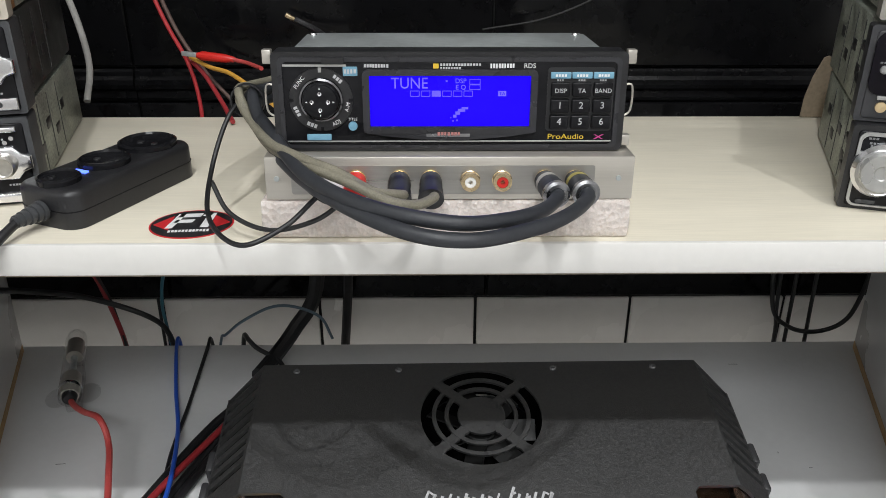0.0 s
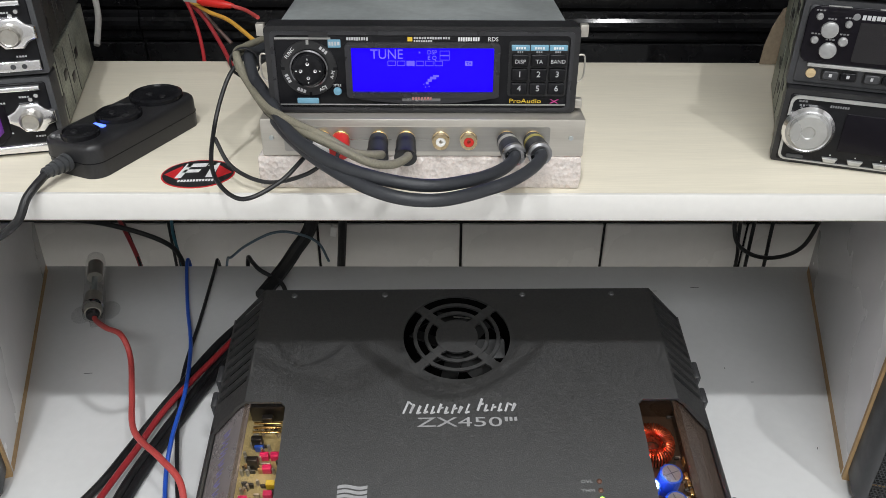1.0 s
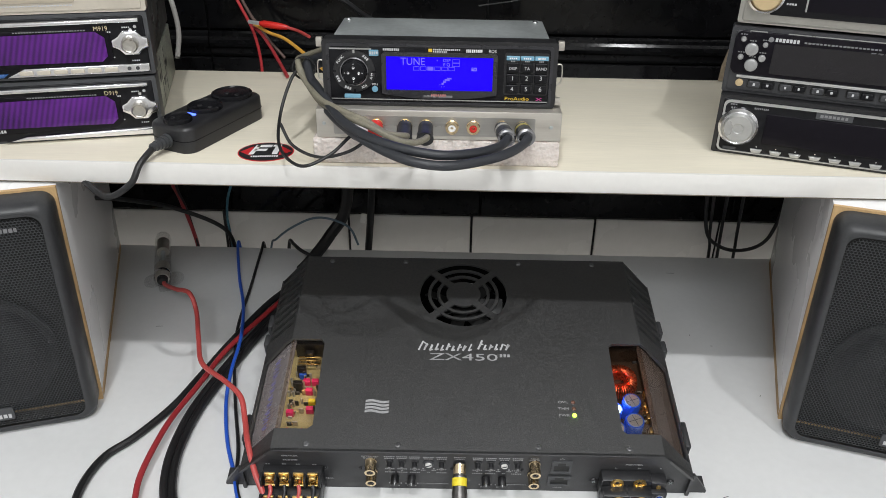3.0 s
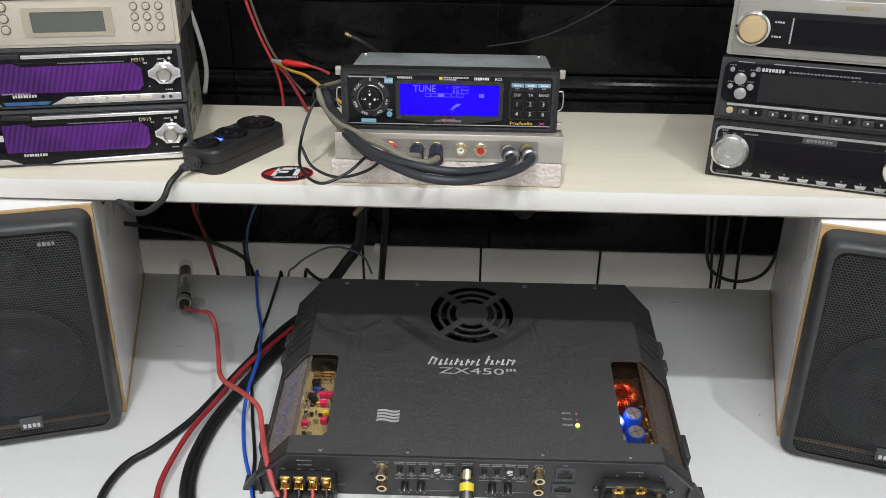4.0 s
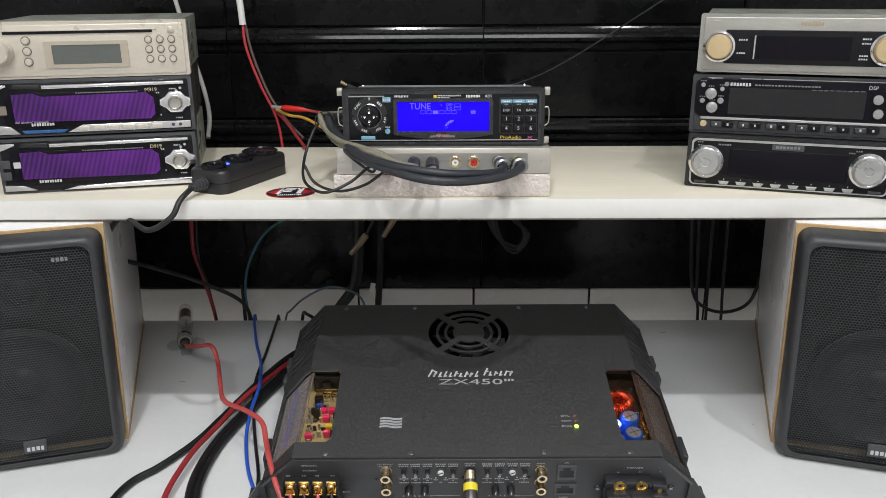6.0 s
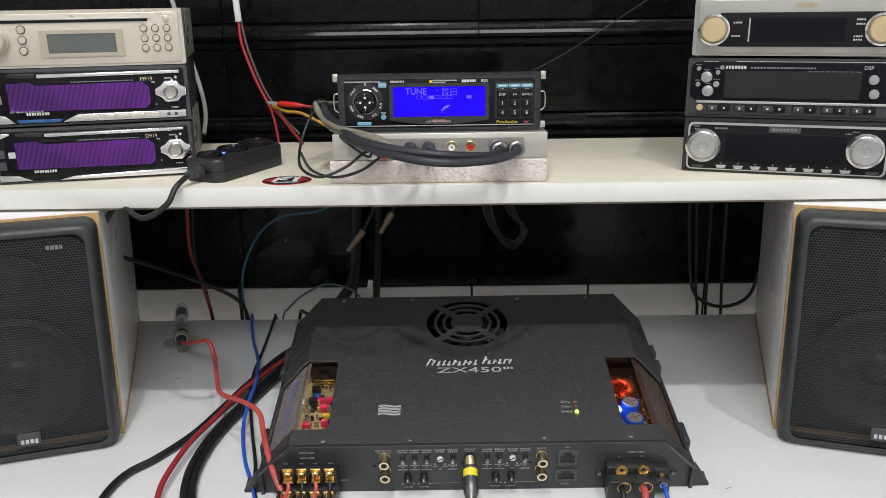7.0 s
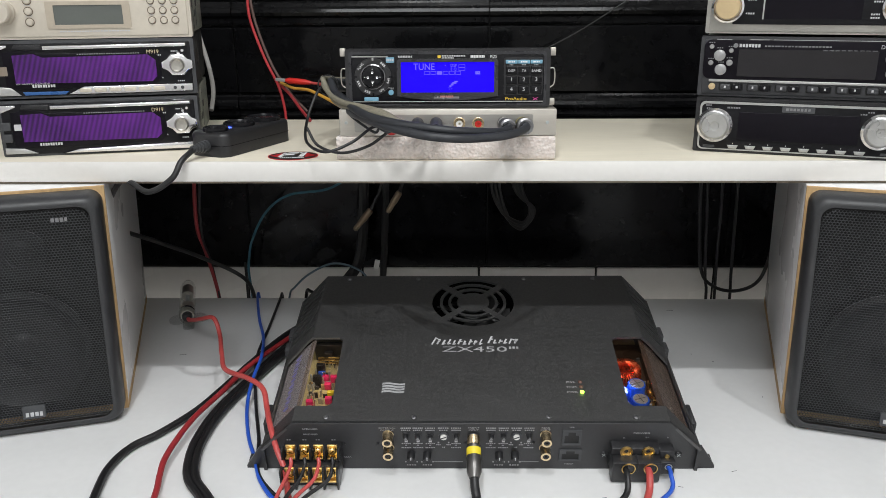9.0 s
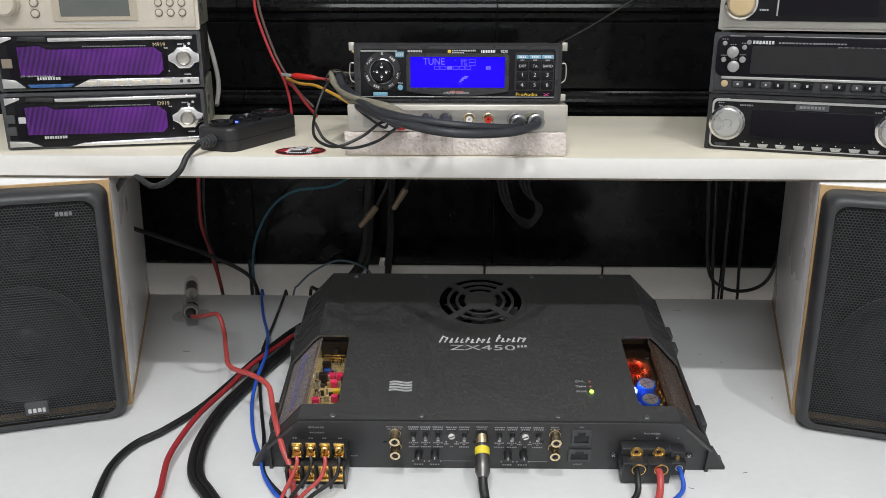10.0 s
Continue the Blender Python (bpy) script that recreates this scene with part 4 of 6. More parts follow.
for a in (0, 90, 180, 270):
    c, s_ = math.cos(radians(a)), math.sin(radians(a))
    part("dimple", L([(0.0013, 0), (0.0011, 0.0006), (0.0002, 0.0002)], front(KX + 0.0044 * c, FY - 0.0060, KZ + 0.0044 * s_), 14), CHROME, knob)
    bm = B(0.0150, 0.0176, -0.0008, 0.0008, 0, 0.0012)
    bmesh.ops.transform(bm, matrix=front(KX, FY, KZ) @ pose(0, 0, 0, 0, 0, a), verts=bm.verts)
    part("pad_gap", bm, SILVER_PL if a == 90 else GLOSS, radio)
    bm = bmesh.new()
    prism(bm, [(0.0068, -0.0004), (0.0080, 0.0), (0.0068, 0.0004)], front(KX, FY - 0.0062, KZ) @ pose(0, 0, 0, 0, 0, a), 0.0004)
    part("arrow", bm, WHITE_INK, knob)
for body, a, r in (("FUNC", 140, 0.0148), ("A-M", -15, 0.0148), ("ADJ", -58, 0.0148)):
    t = radians(a)
    text("key_lettering", body, 0.0030, front(KX + r * math.cos(t), FY - 0.001, KZ + r * math.sin(t)) @ pose(0, 0, 0, 0, 0, a - 90 if a > 0 else a + 90), WHITE_INK, radio)
for a, r in ((50, 0.0148), (205, 0.0148), (248, 0.0148)):
    bm = bars(bmesh.new(), -0.003, 0.003, 0, 0.0022, 0, 3, a)
    bmesh.ops.transform(bm, matrix=pose(KX + r * math.cos(radians(a)), FY - 0.001, KZ + r * math.sin(radians(a)), 0, -(a - 90 if a < 180 else a + 90), 0), verts=bm.verts)
    part("key_lettering", bm, GREY_INK, radio)
part("disc_mark", K(-0.0578, -0.0500, H - 0.0128, H - 0.0078, 0.0004, FY, 0.0002), PALE_BLUE, radio, "pale disc mark")
part("disc_mark", bars(bmesh.new(), -0.0574, -0.0504, H - 0.0104, 0.0024, FY - 0.0003, 4, 9), GREY_INK, radio)
part("title_key", L([(0.0026, 0), (0.0024, 0.0010), (0.0002, 0.0012)], front(-0.0535, FY, 0.0142), 20), PALE_BLUE, radio)
text("title_lettering", "TITLE", 0.0021, front(-0.0535, FY - 0.0002, 0.0180), WHITE_INK, radio)
part("open_key", K(-0.0790, -0.0655, 0.0064, 0.0098, 0.0006, FY, 0.0014, bev=0.0004), PALE_BLUE, radio, "pale blue release key")
part("top_latch", K(-0.0690, -0.0570, H - 0.0060, H - 0.0030, 0.0004, FY - 0.0010, 0.0010), BLACK_PL, radio)
# display
bz = plate(rr_pts(-0.0475, 0.0475, 0.0105, 0.0452, 0.003), [rr_pts(-0.0438, 0.0438, 0.0142, 0.0422, 0.0006)], front(0, FY - 0.0028, 0), 0.0030)
part("display_bezel", bz, mat("bezel_grey", (0.16, 0.16, 0.17), 0.28, 0.6, vary=0.1), radio, "bevelled gunmetal display bezel")
chin = []
for i in range(25):
    x = -0.0475 + 0.095 * i / 24
    chin.append((x, 0.0068 + 0.0042 * (x / 0.0475) ** 2))
part("bezel_chin", prism(bmesh.new(), chin + [(0.0475, 0.0140), (-0.0475, 0.0140)], front(0, FY, 0), 0.0024, bev=0.0006), mat("bezel_grey", (0.16, 0.16, 0.17)), radio)
disp = part("display", B(-0.0440, 0.0440, FY - 0.0006, FY - 0.0001, 0.0138, 0.0424), BLUE_LCD, radio, "lit deep blue display")
text("display_lettering", "TUNE", 0.0085, front(-0.0220, FY - 0.0008, 0.0376), LCD_INK, disp, width=0.92)
text("display_lettering", "DSP", 0.0036, front(0.0058, FY - 0.0008, 0.0390), LCD_INK, disp, width=1.0)
text("display_lettering", "E Q", 0.0036, front(0.0058, FY - 0.0008, 0.0356), LCD_INK, disp, width=1.0)
bm = bmesh.new()
for i in range(6):
    x = -0.0216 + 0.0058 * i
    prism(bm, [(x, 0.0308), (x + 0.0048, 0.0308), (x + 0.0048, 0.0336), (x, 0.0336)], front(0, FY - 0.0007, 0), 0.0001) if i == 2 else bm
    for a, b, c, d in ((x, x + 0.005, 0.0306, 0.0309), (x, x + 0.005, 0.0335, 0.0338), (x, x + 0.0003, 0.0306, 0.0338), (x + 0.0047, x + 0.005, 0.0306, 0.0338)):
        box(bm, a, b, FY - 0.0008, FY - 0.0006, c, d)
for z in (0.0372, 0.0342):
    for a, b, c, d in ((0.0105, 0.0165, z, z + 0.0003), (0.0105, 0.0165, z + 0.0026, z + 0.0029), (0.0105, 0.0108, z, z + 0.0029), (0.0162, 0.0165, z, z + 0.0029)):
        box(bm, a, b, FY - 0.0008, FY - 0.0006, c, d)
part("display_frame", bm, LCD_DIM, disp)
part("display_flag", B(0.0262, 0.0306, FY - 0.0008, FY - 0.0006, 0.0308, 0.0336), LCD_INK, disp)
text("display_flag_lettering", "TA", 0.0026, front(0.0284, FY - 0.0010, 0.0322), BLUE_LCD, disp)
bm = bmesh.new()
for x, z, w, h in ((0.0064, 0.0236, 0.0036, 0.0012), (0.0044, 0.0222, 0.0040, 0.0016), (0.0030, 0.0206, 0.0026, 0.0018), (0.0018, 0.0190, 0.0018, 0.0016), (0.0002, 0.0186, 0.0006, 0.0006), (0.0014, 0.0168, 0.0007, 0.0007), (0.0036, 0.0172, 0.0007, 0.0007), (-0.0024, 0.0385, 0.0010, 0.0010)):
    box(bm, x, x + w, FY - 0.0008, FY - 0.0006, z, z + h)
part("display_dots", bm, LCD_DIM, disp, "pale pixel figure")
part("maker_bar", K(-0.0130, 0.0110, 0.0086, 0.0122, 0.0003, FY - 0.0023, 0.0003), mat("plate_grey", (0.30, 0.30, 0.31), 0.3, 0.7), radio)
part("maker_mark", bars(bmesh.new(), -0.0070, 0.0060, 0.0104, 0.0020, FY - 0.0027, 7, 12), mat("faded_red_ink", (0.42, 0.17, 0.16), 0.5), radio, "faded red maker's mark")
part("model_mark", bars(bmesh.new(), -0.0465, -0.0330, H - 0.0074, 0.0020, FY - 0.0002, 9, 15), GREY_INK, radio)
part("yellow_mark", K(-0.0092, -0.0062, H - 0.0088, H - 0.0062, 0.0003, FY, 0.0003), YELLOW_INK, radio)
part("caption_mark", bars(bmesh.new(), -0.0055, 0.0170, H - 0.0068, 0.0014, FY - 0.0002, 14, 16), GREY_INK, radio)
part("caption_mark", bars(bmesh.new(), -0.0055, 0.0060, H - 0.0086, 0.0012, FY - 0.0002, 8, 18), GREY_INK, radio)
part("tuning_mark", bars(bmesh.new(), 0.0215, 0.0350, H - 0.0075, 0.0026, FY - 0.0002, 9, 21), WHITE_INK, radio)
text("rds_lettering", "RDS", 0.0036, front(0.0430, FY - 0.0002, H - 0.0075), WHITE_INK, radio)
# keypad
COLS, ROWS_Z = (0.0600, 0.0716, 0.0832), (0.0346, 0.0256, 0.0166)
part("keypad_well", K(0.0530, 0.0895, 0.0112, 0.0462, 0.002, FY + 0.0004, 0.0006), BLACK_PL, radio)
for i, x in enumerate(COLS):
    part("function_key", K(x - 0.0055, x + 0.0055, 0.0404, 0.0438, 0.0004, FY, 0.0016, bev=0.0003), PALE_BLUE, radio, "pale blue function key")
    part("function_lettering", bars(bmesh.new(), x - 0.0032, x + 0.0032, 0.0421, 0.0014, FY - 0.0018, 4, i), WHITE_INK, radio)
    part("function_lettering", bars(bmesh.new(), x - 0.0020, x + 0.0020, 0.0394, 0.0012, FY - 0.0003, 3, i + 9), GREY_INK, radio)
    for j, z in enumerate(ROWS_Z):
        k = part("keypad_key", K(x - 0.0051, x + 0.0051, z - 0.0038, z + 0.0038, 0.0008, FY, 0.0028, bev=0.0007), GLOSS, radio, "glossy black key")
        body = (("DISP", "TA", "BAND"), ("1", "2", "3"), ("4", "5", "6"))[j][i]
        text("key_lettering", body, 0.0034 if j == 0 else 0.0052, front(x, FY - 0.0029, z - (0.0006 if j == 0 else -0.0004)), GREY_INK, k)
text("series_lettering", "ProAudio", 0.0042, front(0.0645, FY - 0.0002, 0.0080), YELLOW_INK, radio, width=1.25)
bm = bmesh.new()
prism(bm, [(0.0800, 0.0066), (0.0846, 0.0092), (0.0858, 0.0092), (0.0812, 0.0066)], front(0, FY, 0), 0.0003)
prism(bm, [(0.0802, 0.0092), (0.0812, 0.0092), (0.0856, 0.0066), (0.0846, 0.0066)], front(0, FY, 0), 0.0004)
part("pink_mark", bm, mat("pink_ink", (0.55, 0.06, 0.26), 0.5), radio, "pink crossed mark")

# ---- stacks of car radios ----
DW = 0.094


def unit(name, m, h, label, body, facecol, depth=0.155, category="car radio", ring=0.012, case=STEEL_OLD):
    u = root(name, m, label, category, "stacked car radios")
    part("chassis", B(-0.089, 0.089, ring - 0.002, depth, 0.001, h - 0.001, bev=0.0008), case, u, "dull steel chassis" if case == STEEL_OLD else "blackened steel chassis")
    part("trim_ring", plate(rr_pts(-DW, DW, 0, h - 0.0004, 0.002), [rr_pts(-DW + 0.0035, DW - 0.0035, 0.002, h - 0.0035, 0.002)], front(0, 0.0, 0), ring), body, u)
    f = part("face", K(-DW + 0.0035, DW - 0.0035, 0.002, h - 0.0035, 0.002, 0.008, 0.009, bev=0.0008), facecol, u)
    for i in range(4):
        for sx in (-1, 1):
            part("side_slot", B(sx * 0.0885, sx * 0.0894, 0.040 + 0.026 * i, 0.052 + 0.026 * i, h * (0.30 + 0.2 * (i % 2)), h * (0.36 + 0.2 * (i % 2)) + 0.004, bev=0.0004), BLACK_PL, u, "punched slot")
            part("side_seam", B(sx * 0.0885, sx * 0.0893, 0.016 + 0.032 * i, 0.0175 + 0.032 * i, 0.004, h - 0.005), GREY_PL, u)
    for z in (h * 0.35, h * 0.7):
        for sx in (-1, 1):
            part("side_clip", B(sx * 0.089, sx * 0.0925, 0.02, 0.03, z - 0.003, z + 0.003, bev=0.0008), BLACK_PL, u)
    return u


def purple_unit(m, word, row):
    h = 0.0550
    u = unit("car_stereo", m, h, "stacked car stereo with purple lit display and chrome trim", GREY_PL, GLOSS, 0.190, ring=0.022, case=CASE_DARK if row else STEEL_OLD)
    y = -0.0012
    part("display_window", prism(bmesh.new(), [(-0.082, 0.012), (-0.078, 0.009), (0.054, 0.009), (0.0615, 0.016), (0.0615, 0.036), (0.056, 0.0425), (-0.050, 0.042), (-0.056, 0.046), (-0.082, 0.044)], front(0, y, 0), 0.0010, bev=0.0004), LCD_DARK, u, "dark glossy display window")
    part("display", prism(bmesh.new(), [(-0.073, 0.0145), (0.052, 0.0135), (0.057, 0.018), (0.057, 0.034), (0.050, 0.0395), (-0.046, 0.0385), (-0.054, 0.0420), (-0.073, 0.0410)], front(0, y - 0.0011, 0), 0.0003), PURPLE, u, "purple lit display")
    part("chrome_strip", prism(bmesh.new(), [(-0.045, h - 0.0095), (0.087, h - 0.0085), (0.087, h - 0.0050), (-0.045, h - 0.0055)], front(0, y, 0), 0.0032, bev=0.0015), CHROME, u, "polished chrome strip")
    part("dark_strip", prism(bmesh.new(), [(-0.072, h - 0.0085), (-0.046, h - 0.0095), (-0.046, h - 0.0050), (-0.070, h - 0.0045)], front(0, y, 0), 0.0022, bev=0.0006), BLACK_PL, u)
    part("chrome_wing", prism(bmesh.new(), [(-0.090, h - 0.0120), (-0.076, h - 0.0065), (-0.076, h - 0.0045), (-0.090, h - 0.0045)], front(0, y, 0), 0.0022, bev=0.0006), CHROME, u)
    if row:
        part("lower_strip", prism(bmesh.new(), [(-0.028, 0.0030), (0.090, 0.0030), (0.090, 0.0105), (-0.012, 0.0105)], front(0, y, 0), 0.0026, bev=0.0012), CHROME, u)
        part("blue_key", prism(bmesh.new(), [(-0.066, 0.0032), (-0.030, 0.0032), (-0.026, 0.0062), (-0.068, 0.0062)], front(0, y, 0), 0.0020, bev=0.0005), mat("blue_key", (0.03, 0.10, 0.28), 0.3), u, "dull blue release key")
        for i in range(6):
            x = -0.011 + i * 0.0138
            part("preset_key", K(x - 0.0056, x + 0.0056, 0.0048, 0.0086, 0.0012, y - 0.0022, 0.0012, bev=0.0004), CHAMP, u, "silver preset key")
        for x in (0.073, 0.080):
            part("round_key", L([(0.0018, 0), (0.0016, 0.001), (0.0002, 0.001)], front(x, y - 0.0022, 0.0068), 14), GREY_PL, u)
        part("wing_key", prism(bmesh.new(), [(-0.090, 0.003), (-0.070, 0.003), (-0.078, 0.0105), (-0.090, 0.0120)], front(0, y, 0), 0.0022, bev=0.0008), SILVER_PL, u)
        part("tuning_mark", K(-0.088, -0.079, 0.022, 0.0305, 0.0006, y - 0.0010, 0.0003), mat("bronze_ink", (0.22, 0.18, 0.14), 0.5), u, "bronze square mark")
    else:
        part("lower_strip", prism(bmesh.new(), [(-0.040, 0.0022), (0.090, 0.0022), (0.090, 0.0090), (-0.022, 0.0065)], front(0, y, 0), 0.0040, bev=0.0020), CHROME, u, "silver lower strip")
        part("wing_key", prism(bmesh.new(), [(-0.091, 0.003), (-0.062, 0.003), (-0.074, 0.0080), (-0.091, 0.0090)], front(0, y, 0), 0.0022, bev=0.0008), SILVER_PL, u)
        for z in (0.030, 0.0185):
            part("side_key", K(-0.0915, -0.083, z - 0.004, z + 0.004, 0.001, y, 0.0020, bev=0.0005), GREY_PL, u)
        part("tuning_mark", K(-0.080, -0.0735, 0.026, 0.0320, 0.0006, y - 0.0010, 0.0003), GREY_INK, u)
    kx, kz = 0.0775, 0.0275 + 0.0015 * row
    bm = bmesh.new()
    prism(bm, [(-0.0155, -0.003), (-0.0100, -0.006), (-0.006, -0.0105), (0.006, -0.0105), (0.0100, -0.0060), (0.0150, -0.0040), (0.0150, 0.0040), (0.0100, 0.0060), (0.006, 0.0105), (-0.006, 0.0105), (-0.0100, 0.006), (-0.0155, 0.003)], front(kx, y, kz), 0.0040, bev=0.0022)
    part("knob_base", bm, CHROME, u, "chrome winged knob base")
    part("knob", L([(0.0072, 0), (0.0070, 0.0070), (0.0058, 0.0085), (0.0050, 0.0078), (0.0002, 0.0072)], front(kx, y - 0.003, kz), 32), mat("aged_knob", (0.50, 0.48, 0.44), 0.32, 0.8, vary=0.15), u, "worn silver knob")
    text("model_lettering", word, 0.0052, front(0.0550, y - 0.0013, 0.0418), mat("gold_ink", (0.55, 0.45, 0.28), 0.5), u)
    part("maker_mark", bars(bmesh.new(), -0.0590, -0.0380, 0.0116, 0.0028, y - 0.0013, 9, 40), GREY_INK, u, "white maker's mark")
    part("caption", bars(bmesh.new(), -0.015, 0.043, 0.0410, 0.0010, y - 0.0013, 26, 41), DIM_INK, u)
    if row:
        text("caption_lettering", "DSP GRAPHIC EQUALIZER", 0.0026, front(-0.058, y - 0.0013, 0.0142), GREY_INK, u)
    for x, z in ((0.056, 0.0385), (0.056, 0.0165), (0.072, 0.0420), (0.076, 0.0130)):
        part("key_caption", bars(bmesh.new(), x, x + 0.007, z, 0.0012, y - 0.0003, 4, int(x * 1e3 + z * 1e4)), GREY_INK, u)
    for x, z in ((0.083, 0.0425), (0.079, 0.0400)):
        part("round_key", L([(0.0016, 0), (0.0014, 0.001), (0.0002, 0.001)], front(x, y, z), 12), CHROME, u)
    return u


LROT, LC = 13, (-0.2835, 0.5125)
purple_unit(pose(*LC, SZ + 0.0003, 0, 0, LROT), "D919", 0)
purple_unit(pose(LC[0] + 0.0012, LC[1] + 0.001, SZ + 0.0568, 0, 0, LROT + 0.5), "M919", 1)


BROWN_RIM = mat("brown_rim", (0.12, 0.09, 0.06), 0.5)


def champagne_unit(m):
    h = 0.0535
    u = unit("cd_receiver", m, h, "champagne coloured disc receiver with small grey display atop the stack", CHAMP, CHAMP, 0.185)
    y = -0.0010
    part("disc_slot", B(-0.072, 0.062, y - 0.0010, y + 0.0005, 0.0415, 0.0440), GLOSS, u, "dark disc slot")
    part("slot_rim", B(-0.076, 0.066, y - 0.0008, y, 0.0440, 0.0452, bev=0.0003), CHAMP, u)
    part("display_frame", plate(rr_pts(-0.038, 0.038, 0.0095, 0.0345, 0.001), [rr_pts(-0.031, 0.031, 0.0130, 0.0310, 0.0006)], front(0, y - 0.0012, 0), 0.0016), mat("tan_frame", (0.46, 0.40, 0.32), 0.4, 0.3), u)
    part("display", B(-0.0315, 0.0315, y - 0.0004, y, 0.0125, 0.0315), LCD_OFF, u, "blank grey display")
    part("knob", L([(0.0125, 0), (0.0125, 0.0030), (0.0110, 0.0050), (0.0108, 0.012), (0.0095, 0.0135), (0.0002, 0.0135)], front(-0.077, y, 0.0255), 40), CHAMP, u, "champagne volume knob")
    for i in range(3):
        k = part("side_key", L([(0.0035, 0), (0.0034, 0.0012), (0.0026, 0.0022), (0.0002, 0.0022)], front(-0.0530, y, 0.0355 - i * 0.0098), 20), CHAMP, u, "small round key")
        part("key_rim", L([(0.0042, 0), (0.0042, 0.0005), (0.0034, 0.0005)], front(-0.0530, y, 0.0355 - i * 0.0098), 20, cap=False), BROWN_RIM, k)
        part("key_caption", bars(bmesh.new(), -0.0560, -0.0500, 0.0412 - i * 0.0098, 0.0010, y - 0.0002, 4, i), GREY_INK, u)
        for j in range(3):
            x, z = 0.0575 + 0.0108 * j, 0.0345 - i * 0.0092
            k = part("preset_key", L([(0.0031, 0), (0.0030, 0.0014), (0.0024, 0.0022), (0.0002, 0.0022)], front(x, y, z), 20), CHAMP, u, "round preset key")
            part("key_rim", L([(0.0037, 0), (0.0037, 0.0005), (0.0030, 0.0005)], front(x, y, z), 20, cap=False), BROWN_RIM, k)
            part("key_caption", bars(bmesh.new(), x - 0.002, x + 0.002, z + 0.0050, 0.0009, y - 0.0002, 2, i * 3 + j), GREY_INK, u)
    part("eject_key", L([(0.0031, 0), (0.0030, 0.0014), (0.0002, 0.0022)], front(0.0790, y, 0.0435), 20), CHAMP, u)
    part("caption", bars(bmesh.new(), -0.028, 0.036, 0.0068, 0.0012, y - 0.0002, 26, 6), GREY_INK, u)
    part("torn_foil", prism(bmesh.new(), [(0.012, 0.0), (0.03, 0.002), (0.034, 0.02), (0.030, 0.046), (0.018, 0.051), (0.010, 0.03)], pose(0.0892, 0, 0.001, 90, 0, 90), 0.0022), RUST, u, "torn rusty foil on the side")
    return u


champagne_unit(pose(LC[0] + 0.002, LC[1] + 0.001, SZ + 0.1122, 0, 0, LROT))

RROT, RC = -18, (0.3960, 0.4915)


def twin_knob_unit(m):
    h = 0.0534
    u = unit("car_stereo", m, h, "black car stereo with two silver knobs under other units", BLACK_PL, GLOSS)
    y = -0.0010
    part("silver_line", plate(rr_pts(-DW + 0.004, DW - 0.004, 0.0026, h - 0.0040, 0.005), [rr_pts(-DW + 0.0058, DW - 0.0058, 0.0036, h - 0.0062, 0.004)], front(0, y - 0.0012, 0), 0.0012), SILVER_PL, u, "thin silver outline")
    part("display_window", K(-0.0537, 0.053, 0.0130, 0.0402, 0.001, y, 0.0012, bev=0.0004), LCD_DARK, u, "dark display window")
    for kx in (-0.0752, 0.0702):
        part("knob_rim", L([(0.0168, 0), (0.0166, 0.004), (0.0145, 0.0065), (0.0128, 0.0055)], front(kx, y, 0.0268), 44), CHROME, u, "polished knob rim")
        k = part("knob", L([(0.0130, 0), (0.0128, 0.0080), (0.0115, 0.0098), (0.0045, 0.0092), (0.0038, 0.0084), (0.0002, 0.0082)], front(kx, y, 0.0268), 44), SILVER_PL, u, "silver dial knob")
    for i in range(8):
        x = -0.0567 + i * 0.01605
        part("preset_key", prism(bmesh.new(), [(x - 0.0050, 0.0075), (x + 0.0050, 0.0075), (x + 0.0035, 0.0042), (x - 0.0035, 0.0042)], front(0, y, 0), 0.0024, bev=0.0006), SILVER_PL, u, "silver preset key")
        part("key_dot", L([(0.0005, 0), (0.0002, 0.0003)], front(x, y, 0.0092), 8), WHITE_INK, u)
    for x in (-0.079, 0.079):
        part("corner_key", K(x - 0.0055, x + 0.0055, 0.0045, 0.0068, 0.0006, y, 0.0010), GREY_PL, u)
    part("maker_plate", K(-0.0155, 0.0132, 0.0412, 0.0468, 0.0008, y, 0.0010), GREY_PL, u, "grey plate with maker's mark")
    part("maker_mark", bars(bmesh.new(), -0.0125, 0.0102, 0.0440, 0.0026, y - 0.0011, 7, 23), DIM_INK, u)
    part("model_mark", bars(bmesh.new(), -0.0650, -0.0530, 0.0438, 0.0016, y - 0.0002, 8, 24), DIM_INK, u)
    for x, z in ((-0.085, 0.0455), (-0.084, 0.0425), (0.052, 0.0420), (0.058, 0.0440)):
        part("key_caption", bars(bmesh.new(), x, x + 0.006, z, 0.0014, y - 0.0002, 3, int(z * 1e4)), DIM_INK, u)
    return u


